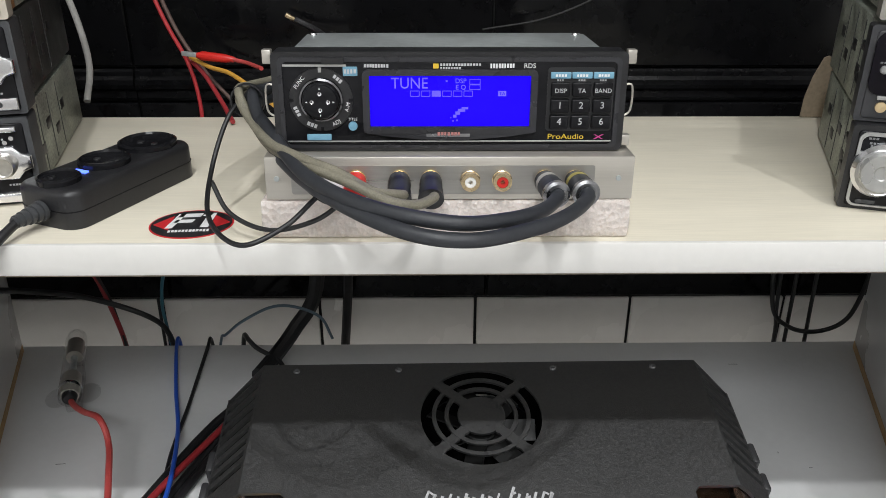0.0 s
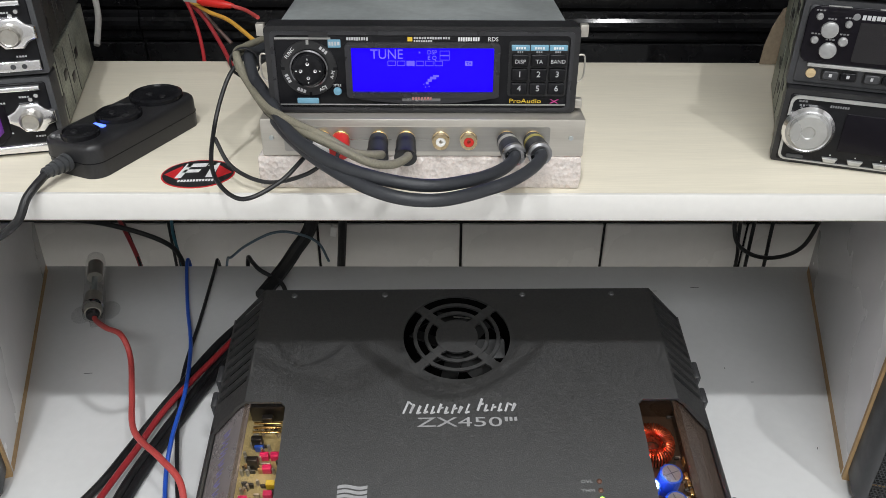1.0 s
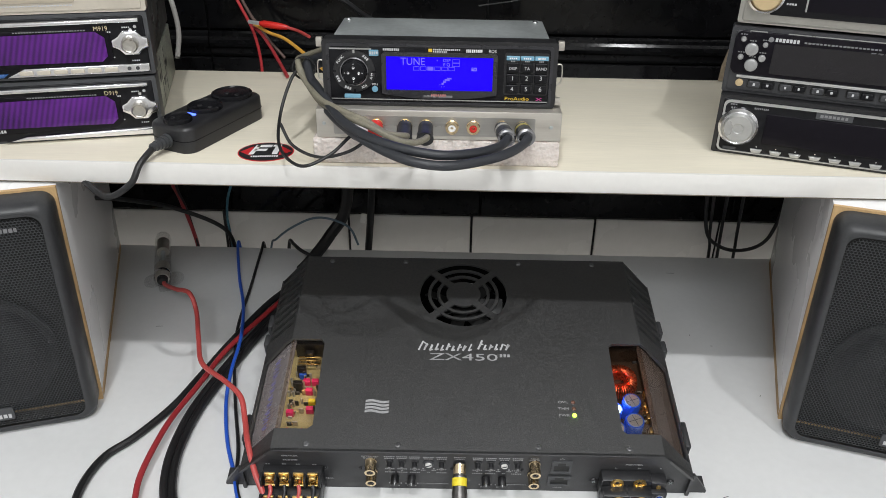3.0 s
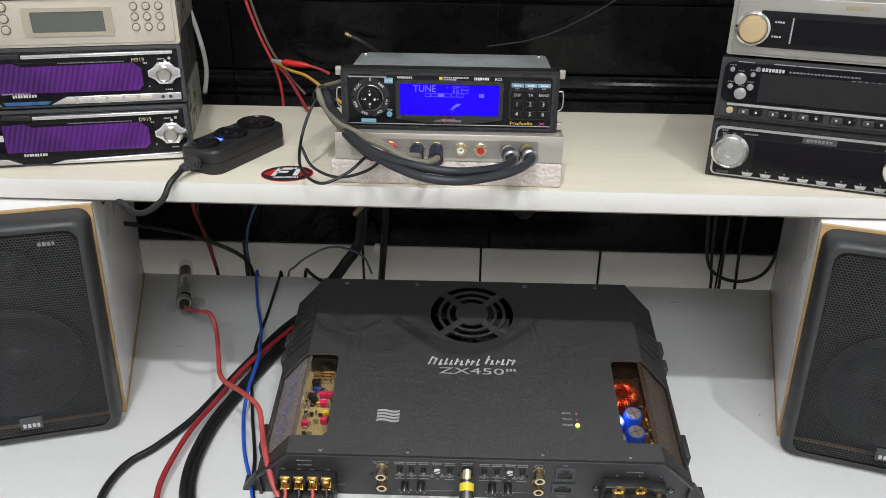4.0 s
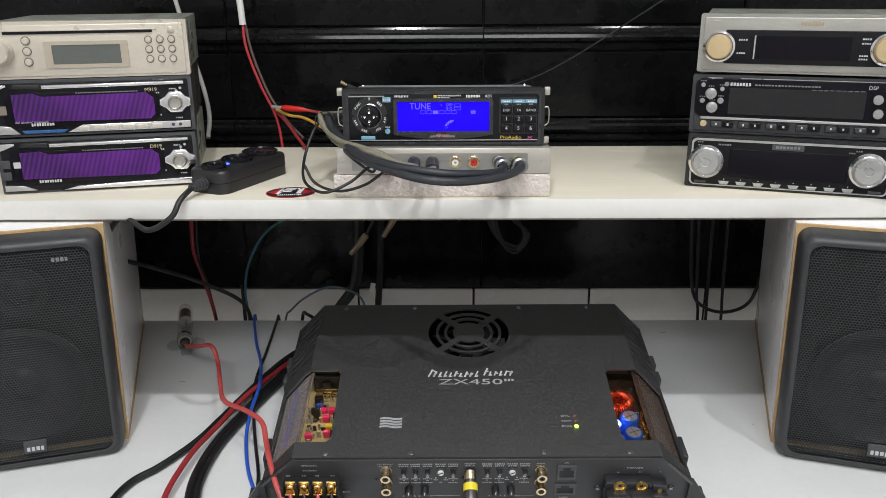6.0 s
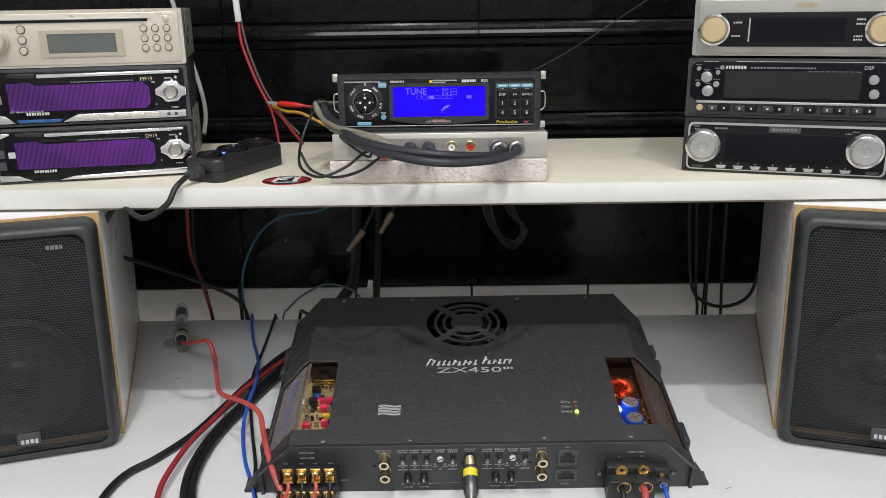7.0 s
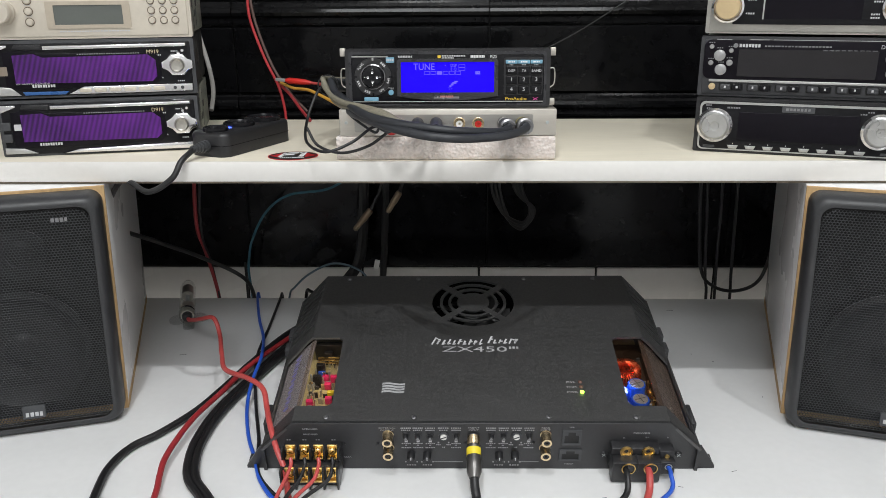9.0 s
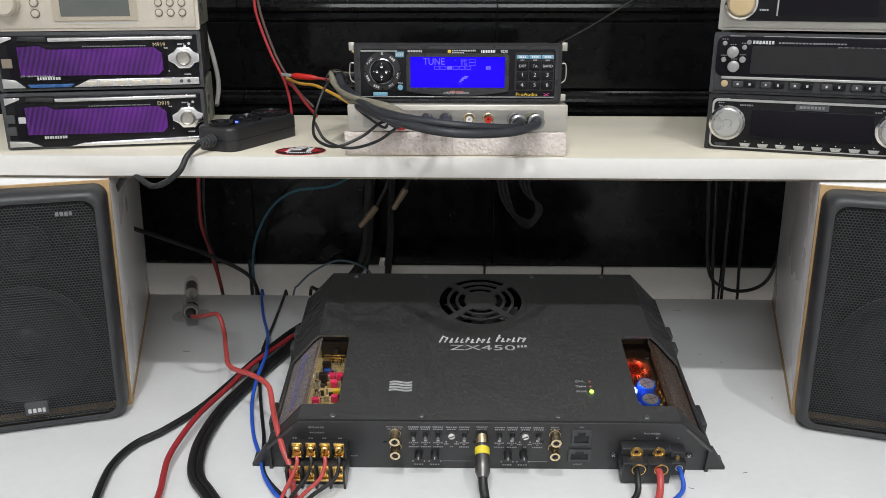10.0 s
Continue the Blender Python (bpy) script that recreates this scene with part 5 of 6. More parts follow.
def tape_unit(m):
    h = 0.0570
    grey = mat("slate_grey", (0.045, 0.046, 0.050), 0.38, 0.2, vary=0.08)
    u = unit("car_stereo", m, h, "slate grey car stereo with dark window, between two units", grey, grey)
    y = -0.0010
    part("window", K(-0.0905, 0.0905, 0.0165, h - 0.0035, 0.007, y, 0.0016, bev=0.0006), LCD_DARK, u, "glossy dark window")
    part("display", K(-0.0590, 0.0610, 0.0195, 0.0450, 0.001, y - 0.0016, 0.0004), mat("smoke_window", (0.012, 0.011, 0.013), 0.16), u)
    for x, z, r in ((-0.0760, 0.0388, 0.0054), (-0.0742, 0.0255, 0.0054), (-0.0838, 0.0469, 0.0022), (-0.0659, 0.0434, 0.0022), (-0.0836, 0.0317, 0.0024), (-0.0666, 0.0320, 0.0030)):
        part("round_key", L([(r, 0), (r * 0.96, 0.0022), (r * 0.7, 0.0030), (0.0002, 0.0030)], front(x, y - 0.0014, z), 22), DULL_KEY, u, "small silver key")
        part("key_caption", bars(bmesh.new(), x - 0.003, x + 0.003, z + r + 0.0016, 0.0010, y - 0.0018, 3, int(z * 1e4)), DIM_INK, u)
    for x, z in ((0.0712, 0.0380), (0.0728, 0.0250)):
        part("oval_key", L([(0.0045, 0), (0.0043, 0.0022), (0.0002, 0.0028)], front(x, y - 0.0014, z), 22), DULL_KEY, u)
    part("maker_mark", bars(bmesh.new(), -0.0592, -0.0398, 0.0482, 0.0032, y - 0.0018, 7, 33), GREY_INK, u, "grey maker's mark")
    part("maker_emblem", L([(0.0022, 0), (0.0020, 0.0002), (0.0012, 0.0002)], front(-0.0622, y - 0.0016, 0.0482), 16), DIM_INK, u)
    part("caption", bars(bmesh.new(), -0.0367, 0.0219, 0.0480, 0.0014, y - 0.0018, 20, 34), DIM_INK, u)
    part("caption", bars(bmesh.new(), 0.014, 0.060, 0.0448, 0.0012, y - 0.0018, 9, 35), DIM_INK, u)
    part("top_strip", K(-0.050, 0.086, h - 0.0052, h - 0.0030, 0.0008, y, 0.0012), SILVER_PL, u)
    part("top_strip", K(-0.080, -0.066, h - 0.0052, h - 0.0030, 0.0008, y, 0.0012), SILVER_PL, u)
    part("lower_line", B(-0.084, 0.090, y - 0.0022, y, 0.0138, 0.0162, bev=0.0006), SILVER_PL, u)
    part("power_key", L([(0.0032, 0), (0.0031, 0.0014), (0.0002, 0.0020)], front(-0.0806, y, 0.0092), 20), BROWN_KNOB, u, "tan power key")
    for i in range(6):
        x = -0.0611 + i * 0.0254 - (0.002 if i < 3 else 0)
        part("key_well", K(x - 0.0112, x + 0.0112, 0.0056, 0.0124, 0.0012, y, 0.0005), FAN, u)
        for sx in (-1, 1):
            k = part("preset_key", K(x + sx * 0.0054 - 0.0048, x + sx * 0.0054 + 0.0048, 0.0062, 0.0118, 0.0014, y - 0.0004, 0.0020, bev=0.0006), grey if sx < 0 else GLOSS, u)
            part("key_mark", bars(bmesh.new(), x + sx * 0.0054 - 0.0012, x + sx * 0.0054 + 0.0012, 0.0092, 0.0022, y - 0.0024, 1, i), GREY_INK, k)
    text("dsp_lettering", "DSP", 0.0048, front(0.0660, y - 0.0018, 0.0485), GREY_INK, u)
    return u


def silver_unit(m):
    h = 0.055
    u = unit("car_stereo", m, h, "silver and black car stereo with two tan knobs", AGED_SILVER, AGED_SILVER)
    y = -0.0010
    part("black_band", K(-0.0700, 0.0905, 0.0085, 0.0400, 0.001, y, 0.0012, bev=0.0004), GLOSS, u, "glossy black band")
    part("display", K(-0.0425, 0.0400, 0.0137, 0.0345, 0.0006, y - 0.0012, 0.0004), LCD_DARK, u, "dark display")
    part("display_edge", B(-0.0440, -0.0427, y - 0.0017, y - 0.001, 0.0132, 0.0350), SILVER_PL, u)
    for x in (-0.0753, 0.0700):
        part("knob_rim", L([(0.0148, 0), (0.0146, 0.0035), (0.0128, 0.0050), (0.0118, 0.0030)], front(x, y, 0.0242), 40), CHROME, u, "polished knob rim")
        part("knob", L([(0.0116, 0), (0.0114, 0.0080), (0.0104, 0.0095), (0.0002, 0.0100)], front(x, y, 0.0242), 40), BROWN_KNOB, u, "tan dial knob")
    part("maker_mark", bars(bmesh.new(), -0.0050, 0.0150, 0.0460, 0.0034, y - 0.0002, 7, 51), mat("tan_ink", (0.36, 0.28, 0.17), 0.5), u, "tan maker's mark")
    for x, z in ((-0.0580, 0.0308), (-0.0590, 0.0184), (0.0480, 0.0330), (0.0480, 0.0290), (0.0470, 0.0180), (0.0470, 0.0150)):
        part("key_caption", bars(bmesh.new(), x, x + 0.008, z, 0.0016, y - 0.0014, 4, int(z * 1e4)), GREY_INK, u)
    part("corner_mark", bars(bmesh.new(), -0.0820, -0.0760, 0.0480, 0.0012, y - 0.0002, 4, 52), GREY_INK, u)
    return u


twin_knob_unit(pose(*RC, SZ + 0.0003, 0, 0, RROT))
tape_unit(pose(RC[0] + 0.0015, RC[1] + 0.007, SZ + 0.0541, 0, 0, RROT))
silver_unit(pose(RC[0] + 0.004, RC[1] + 0.007, SZ + 0.1132, 0, 0, RROT - 0.5))

# ---- power strip ----
STRIP = pose(-0.174, 0.4940, SZ + 0.0002, 0, 0, 66)
ps = root("power_strip", STRIP, "black four-way socket strip with a small blue lamp on the shelf", "power strip")
bm = bmesh.new()
prism(bm, rr_pts(0.0, 0.110, -0.0230, 0.0230, 0.011, 6), pose(0, 0, 0), 0.0235, bev=0.004)
part("body", bm, BLACK_PL, ps, "dull black moulded body")
part("seam", prism(bmesh.new(), rr_pts(-0.0003, 0.1103, -0.0233, 0.0233, 0.011, 6), pose(0, 0, 0.0105), 0.0006), GLOSS, ps)
for x, r in ((0.015, 0.0125), (0.051, 0.0160), (0.090, 0.0190)):
    so = part("socket", L([(r, 0), (r, 0.0035), (r * 0.9, 0.0045), (r * 0.86, 0.0030), (r * 0.3, 0.0018), (0.0002, 0.0018)], pose(x, 0, 0.0228), 36), GLOSS, ps, "round glossy socket")
    for dy in (-0.006, 0.006):
        part("contact_hole", L([(0.0024, 0), (0.0022, 0.0006), (0.0014, 0.0006), (0.0002, 0.0002)], pose(x, dy, 0.0247), 12), BLACK_PL, so)
part("indicator_lamp", B(0.0300, 0.0335, -0.005, 0.005, 0.0230, 0.0245, bev=0.0006), LED_BLUE, ps, "lit blue lamp")
bm = bmesh.new()
for i in range(5):
    lathe(bm, [(0.0062 - 0.0006 * i, 0), (0.0062 - 0.0006 * i, 0.0026)], pose(-0.001 - i * 0.0040, 0, 0.0105, 0, -90, 0), 16)
lathe(bm, [(0.0048, 0), (0.0030, 0.020)], pose(-0.001, 0, 0.0105, 0, -90, 0), 14)
part("strain_relief", bm, GREY_PL, ps, "ribbed grey cable sleeve")


def cable(name, pts, r, material, label, n=10, seg=10, category="cable"):
    ob = part(name, T(pts, r, n=n, seg=seg), material)
    return tagged(ob, label, category)


p0 = STRIP @ Vector((-0.018, 0, 0.0105))
cable("mains_cable", [tuple(p0), (-0.188, 0.4585, SZ + 0.003), (-0.196, 0.4500, SZ - 0.012), (-0.221, 0.4530, 0.2330), (-0.262, 0.490, 0.2350), (-0.33, 0.60, 0.16), (-0.318, 0.70, 0.105), (-0.285, 0.76, 0.064), (-0.232, 0.785, 0.022), (-0.222, 0.800, -0.03)], 0.0028, RUBBER, "dark grey mains cord that hangs over the shelf edge")

# ---- sticker ----
st = root("sticker", pose(-0.090, 0.4965, SZ + 0.0001, 0, 0, 5), "oval black and red sticker with white block mark on the shelf", "sticker")
part("backing", prism(bmesh.new(), ring_pts(0, 0, 0.0245, 48, 0.0155 * 1.35), pose(0, 0, 0), 0.0003), STICK_RED, st)
part("oval", prism(bmesh.new(), ring_pts(0, 0, 0.0235, 48, 0.0146 * 1.35), pose(0, 0, 0.0003), 0.00012), STICK_BLACK, st)
for sx in (-1, 1):
    part("wedge", prism(bmesh.new(), [(sx * 0.0225, 0.000), (sx * 0.012, 0.0125), (sx * 0.012, -0.0090)], pose(0, 0, 0.00042), 0.0001), STICK_RED, st)
bm = bmesh.new()
for pts in ([(-0.012, -0.004), (-0.0085, -0.004), (-0.0045, 0.0125), (-0.008, 0.0125)], [(-0.008, 0.0085), (0.003, 0.0085), (0.004, 0.0125), (-0.007, 0.0125)], [(-0.009, 0.002), (0.000, 0.002), (0.001, 0.0055), (-0.008, 0.0055)], [(0.0045, -0.004), (0.0085, -0.004), (0.0105, 0.0125), (0.0065, 0.0125)], [(0.004, 0.0095), (0.008, 0.0095), (0.009, 0.0125), (0.005, 0.0125)]):
    prism(bm, [(x * 1.22, z * 1.28 - 0.0012) for x, z in pts], pose(0, 0, 0.00055), 0.00015)
part("block_mark", bm, WHITE_INK, st, "white block mark")
bm = bars(bmesh.new(), -0.012, 0.012, 0, 0.0030, 0, 12, 61)
bmesh.ops.transform(bm, matrix=pose(0, -0.0108, 0.0005, -90, 0, 0), verts=bm.verts)
part("script_mark", bm, WHITE_INK, st)

# ---- signal cables at the radio ----


def W(x, y, z):
    return tuple(PROC @ Vector((x, y, z)))


def plug(parent, at, d, r, length, material, ring=None, label=""):
    """A phono plug from its socket along the direction d."""
    d = Vector(d).normalized()
    q = d.to_track_quat("Z", "Y").to_matrix().to_4x4()
    m = Matrix.Translation(at) @ q
    p = part("plug", L([(r * 0.9, -0.003), (r, 0.0), (r, length * 0.55), (r * 1.08, length * 0.58), (r * 1.08, length * 0.95), (r * 0.85, length), (r * 0.6, length)], m, 26), material, parent, label)
    if ring:
        part("colour_ring", L([(r * 1.03, length * 0.12), (r * 1.03, length * 0.30)], m, 26, cap=False), ring[0], p)
        part("end_collar", L([(r * 1.12, length * 0.84), (r * 1.14, length * 0.98), (r * 0.9, length * 1.02), (r * 0.62, length * 1.0)], m, 26, cap=False), ring[1], p)
    return Vector(at) + d * length


TIE = [(-0.0590, 0.534, 0.3230), (-0.0575, 0.560, 0.3210), (-0.048, 0.60, 0.316), (-0.03, 0.66, 0.312)]


def bundle(o):
    return [(x + o[0], y, z + o[1]) for x, y, z in TIE]


THICK = (
    [(0.1180, 0.450, 0.2925), (0.1086, 0.435, 0.2921), (0.0894, 0.415, 0.2957), (0.0616, 0.402, 0.2996), (0.0212, 0.415, 0.3030), (-0.0132, 0.450, 0.3061), (-0.0394, 0.500, 0.3145)],
    [(0.1340, 0.448, 0.2932), (0.1226, 0.432, 0.2914), (0.1033, 0.415, 0.2912), (0.0693, 0.395, 0.2938), (0.0351, 0.402, 0.2968), (-0.0066, 0.442, 0.3014), (-0.0367, 0.492, 0.3071)])
for i, sx in enumerate((0.0530, 0.0697)):
    cab = root("signal_cable", pose(0, 0, 0), "thick dark grey signal cable with phono plug, drooping before the radio", "cable", "thick signal cables")
    at = Vector(W(sx, -0.0050, 0.0118))
    e = plug(cab, at, Vector(THICK[i][0]) - at + Vector((0, 0.006, 0.001)), 0.0066, 0.0200, GREYCAB, (mat("faded_yellow", (0.35, 0.30, 0.08), 0.5) if i else mat("faded_white", (0.34, 0.33, 0.30), 0.5), mat("plug_collar", (0.30, 0.30, 0.31), 0.3, 1.0)), "black plug with coloured ring and steel collar")
    part("lead", T([tuple(Vector(e) + Vector((0, 0.004, 0.001)))] + THICK[i] + bundle((0.004, -0.004 + 0.006 * i)), 0.0038, n=10, seg=14), GREYCAB, cab)
BRAIDS = (
    [(0.0368, 0.452, 0.2942), (0.0221, 0.442, 0.3000), (0.0046, 0.448, 0.3078), (-0.0142, 0.460, 0.3110), (-0.0365, 0.485, 0.3120), (-0.0523, 0.515, 0.3150)],
    [(0.0534, 0.452, 0.2925), (0.0446, 0.442, 0.2926), (0.0309, 0.438, 0.2960), (0.0108, 0.442, 0.3044), (-0.0111, 0.456, 0.3085), (-0.0334, 0.483, 0.3080), (-0.0498, 0.515, 0.3105)])
for i, sx in enumerate((-0.0280, -0.0106)):
    cab = root("signal_cable", pose(0, 0, 0), "thin olive braided signal cable with black phono plug", "cable", "thin signal cables")
    at = Vector(W(sx, -0.0050, 0.0118))
    e = plug(cab, at, (0.0, -0.9, -0.28), 0.0062, 0.0150, GREYCAB, (BLACK_PL, BLACK_PL), "dark grey moulded plug")
    part("lead", T([tuple(Vector(e) + Vector((0, 0.004, 0.001)))] + BRAIDS[i] + bundle((-0.004, 0.001 + 0.004 * i)), 0.0027, n=10, seg=12), BRAID, cab)
for i, (sx, mt) in enumerate(((-0.0636, WHITE_PL), (-0.0520, RED_PL))):
    cab = root("phono_plug", pose(0, 0, 0), ("white" if i == 0 else "red") + " phono plug with thin lead, behind thicker cables", "plug")
    e = plug(cab, W(sx, -0.0050, 0.0118), (0.0, -0.92, -0.30), 0.0060, 0.0105, mt, None, "moulded coloured plug")
    q = Vector(e)
    part("lead", T([q + Vector((0, 0.003, 0.001)), q + Vector((-0.003, -0.005, -0.002)), (q.x - 0.016, q.y + 0.004, q.z + 0.004), (q.x - 0.030, 0.480, q.z + 0.012), (-0.050, 0.520, 0.312)] + bundle((0.0, -0.006)), 0.0013, n=8, seg=8), GREYCAB, cab)
ty = part("cable_tie", L([(0.0095, -0.0016), (0.0105, -0.0016), (0.0105, 0.0016), (0.0095, 0.0016)], Matrix.Translation((-0.0585, 0.536, 0.3225)) @ pose(0, 0, 0, 85, 10, 0), 20, cap=False), BLACK_PL)
tagged(ty, "black cable tie round the signal cables", "cable tie")
cable("thin_lead", [(-0.0590, 0.540, 0.326), (-0.0680, 0.522, 0.316), (-0.0750, 0.500, 0.292), (-0.0680, 0.458, 0.279), (-0.0460, 0.430, 0.2755), (-0.0230, 0.437, 0.2830), (-0.0060, 0.458, 0.2930), (0.0080, 0.4680, 0.2920)], 0.0014, RUBBER, "thin black lead looped in front of the shelf")
cable("thin_lead", [(-0.0740, 0.492, 0.2870), (-0.0620, 0.480, 0.2720), (-0.0380, 0.468, 0.2670), (-0.0120, 0.4650, 0.2740), (0.0060, 0.4680, 0.2860)], 0.0014, RUBBER, "thin black lead in a loop below the radio")

# ---- leads on the desk ----
D = DZ
cable("red_lead", [(-0.2757, 0.664, 0.017), (-0.2690, 0.652, 0.016), (-0.2440, 0.620, 0.031), (-0.2186, 0.5930, 0.0440), (-0.2080, 0.5780, 0.0300), (-0.1930, 0.5330, 0.0260), (-0.1740, 0.4830, 0.0320), (-0.1400, 0.4445, 0.0420), (-0.1190, 0.4215, 0.0425), (-0.1100, 0.3980, 0.0345), (-0.1010, 0.3700, 0.0350), (-0.0900, 0.3450, 0.0240), (-0.0800, 0.3300, 0.0110), (-0.0760, 0.3180, -0.0030), (-0.068, 0.28, D + 0.005), (-0.05, 0.10, D + 0.004)], 0.0026, REDCAB, "thick red lead winding in the air over the desk")
cable("black_lead", [(-0.110, 0.690, D + 0.012), (-0.140, 0.630, D + 0.014), (-0.168, 0.555, D + 0.010), (-0.187, 0.504, D + 0.004), (-0.201, 0.456, D + 0.004), (-0.223, 0.412, D + 0.004), (-0.241, 0.387, D + 0.004), (-0.248, 0.355, D + 0.004), (-0.244, 0.317, D + 0.004), (-0.225, 0.22, D + 0.004), (-0.20, 0.0, D + 0.004)], 0.0038, RUBBER, "black lead curving over the desk")
cable("red_lead", [(-0.110, 0.680, D + 0.012), (-0.134, 0.615, D + 0.016), (-0.166, 0.540, D + 0.014), (-0.180, 0.485, D + 0.012), (-0.192, 0.430, D + 0.013), (-0.196, 0.387, D + 0.013), (-0.197, 0.355, D + 0.011), (-0.194, 0.333, D + 0.008), (-0.189, 0.305, D + 0.005), (-0.175, 0.20, D + 0.0035), (-0.16, 0.0, D + 0.0035)], 0.0028, mat("dark_red_cable", (0.30, 0.025, 0.03), 0.42), "dark red lead lifted off the desk beside thick black cable")
for k in range(2):
    o = 0.0074 * k - 0.0037
    cable("black_cable", [(-0.095, 0.70, D + 0.012), (-0.118 + o, 0.640, D + 0.012), (-0.142 + o, 0.583, D + 0.0065), (-0.162 + o, 0.516, D + 0.0045), (-0.176 + o, 0.453, D + 0.0045), (-0.179 + o, 0.402, D + 0.0045), (-0.175 + o, 0.365, D + 0.0045), (-0.165 + o, 0.334, D + 0.0045), (-0.145 + o, 0.306, D + 0.0045), (-0.10 + o, 0.24, D + 0.0045), (-0.02 + o, 0.10, D + 0.0045)], 0.0040, RUBBER, "thick black power cable laid on the desk")
cable("blue_lead", [(-0.219, 0.806, -0.05), (-0.217, 0.795, D + 0.001), (-0.2142, 0.7763, D + 0.003), (-0.1941, 0.7027, D + 0.003), (-0.1707, 0.6292, 0.003), (-0.1536, 0.5514, 0.014), (-0.1505, 0.4967, 0.012), (-0.1479, 0.4608, 0.0), (-0.1342, 0.4108, D + 0.003), (-0.1180, 0.3708, D + 0.003), (-0.104, 0.335, D + 0.003), (-0.080, 0.303, D + 0.003), (-0.040, 0.288, D + 0.003), (0.02, 0.275, D + 0.003), (0.08, 0.22, D + 0.003)], 0.0019, BLUECAB, "blue lead crossing other cables on the desk")
cable("black_lead", [(-0.184, 0.806, -0.05), (-0.183, 0.795, D + 0.001), (-0.1812, 0.7703, D + 0.003), (-0.1746, 0.6785, D + 0.003), (-0.1697, 0.5981, D + 0.004), (-0.1560, 0.5287, 0.002), (-0.1386, 0.4610, 0.0), (-0.1222, 0.4041, D + 0.003), (-0.108, 0.345, D + 0.003), (-0.075, 0.30, D + 0.003)], 0.0018, RUBBER, "thin black lead under blue lead")
# leads at the amplifier's front


def A(x, y, z):
    return tuple(AMP_M @ Vector((x, y, z)))


for i, (mt, lab) in enumerate(((REDCAB, "red"), (RUBBER, "black"), (REDCAB, "red"), (RUBBER, "black"))):
    x = -0.1685 + i * TP
    c = A(x, PY - 0.0175, 0.0310)
    cable("speaker_lead", [c, (c[0] + 0.001, c[1] - 0.006, c[2] - 0.004), (c[0] - 0.002, c[1] - 0.020, 0.010), (c[0] - 0.006 - 0.005 * i, c[1] - 0.040, 0.004), (c[0] - 0.006 - 0.011 * i, 0.255, D + 0.0025 + 0.002 * (i % 2)), (c[0] - 0.008 - 0.012 * i, 0.12, D + 0.0025)], 0.0018, mt, lab + " speaker lead screwed into the gold terminals")
for x, r, mt, lab, end in ((0.1275, 0.0027, RUBBER, "black", 0.098), (0.1470, 0.0031, REDCAB, "red", 0.128), (0.1670, 0.0020, BLUECAB, "blue", 0.126)):
    c = A(x, PY - (0.0200 if x < 0.165 else 0.0150), 0.0222 if x < 0.165 else 0.0185)
    cable("power_lead", [c, (c[0], c[1] - 0.010, c[2] - 0.001), (c[0] - 0.004, c[1] - 0.026, D + r + 0.004), (0.0925 + end, 0.285, D + r), (0.0925 + end - 0.03, 0.24, D + r), (0.0925 + end - 0.10, 0.05, D + r)], r, mt, lab + " power lead in the amplifier's terminal")
cab = root("signal_cable", pose(0, 0, 0), "black signal cable with large metal phono plug in the amplifier", "cable")
m = AMP_M @ front(-0.0063, PY, 0.0410) @ pose(0, 0, 0, 20, 0, 0)
part("plug", L([(0.0050, 0), (0.0052, 0.010), (0.0062, 0.011), (0.0062, 0.022), (0.0066, 0.024), (0.0066, 0.034), (0.0044, 0.040), (0.0040, 0.040)], m, 28), mat("gunmetal", (0.16, 0.155, 0.15), 0.3, 0.9), cab, "gunmetal plug shell")
part("colour_ring", L([(0.0065, 0.0125), (0.0065, 0.0195)], m, 28, cap=False), YEL_PL, cab, "yellow printed ring")
part("plug_tip", L([(0.0056, 0.001), (0.0056, 0.009)], m, 28, cap=False), PALEGOLD, cab, "pale gold plug tip")
e = m @ Vector((0, 0, 0.037))
part("lead", T([tuple(e), tuple(e + Vector((0.0005, -0.008, -0.006))), (e.x + 0.002, e.y - 0.020, D + 0.006), (e.x + 0.0, 0.26, D + 0.0045), (e.x - 0.02, 0.15, D + 0.0045)], 0.0040, n=8, seg=12), RUBBER, cab)

# fuse holder stuck to the desk
JM = pose(-0.2757, 0.6625, 0.0170, -86, 0, 17)
fh = root("fuse_holder", JM, "clear tubular fuse holder with metal cap glued to the desk", "fuse holder")
part("tube", L([(0.0092, -0.004), (0.0100, 0.0), (0.0100, 0.088), (0.0088, 0.096), (0.0060, 0.100)], pose(0, 0, 0), 28), GLASS_CLEAR, fh, "clear plastic tube")
part("metal_cap", L([(0.0080, 0.0), (0.0086, 0.004), (0.0086, 0.028), (0.0078, 0.030), (0.0030, 0.031)], pose(0, 0, 0), 24), SATIN, fh)
part("metal_cap", L([(0.0076, 0.060), (0.0078, 0.084), (0.0030, 0.086)], pose(0, 0, 0), 24), SATIN, fh)
part("fuse", L([(0.0030, 0.014), (0.0030, 0.062)], pose(0, 0, 0), 14), STEEL, fh)
part("grommet", L([(0.0050, -0.006), (0.0064, -0.004), (0.0068, 0.001)], pose(0, 0, 0), 24), RUBBER, fh, "black rubber end")
bm = bmesh.new()
for sx in (-1, 1):
    prism(bm, ring_pts(sx * 0.013, 0.002, 0.011, 18, 0.014), pose(0, 0, 0), 0.0014, bev=0.0006)
bmesh.ops.transform(bm, matrix=pose(0, 0.0124, 0.014, 90, 0, 0), verts=bm.verts)
part("glue", bm, GLASS_CLEAR, fh, "clear smear of hot glue")
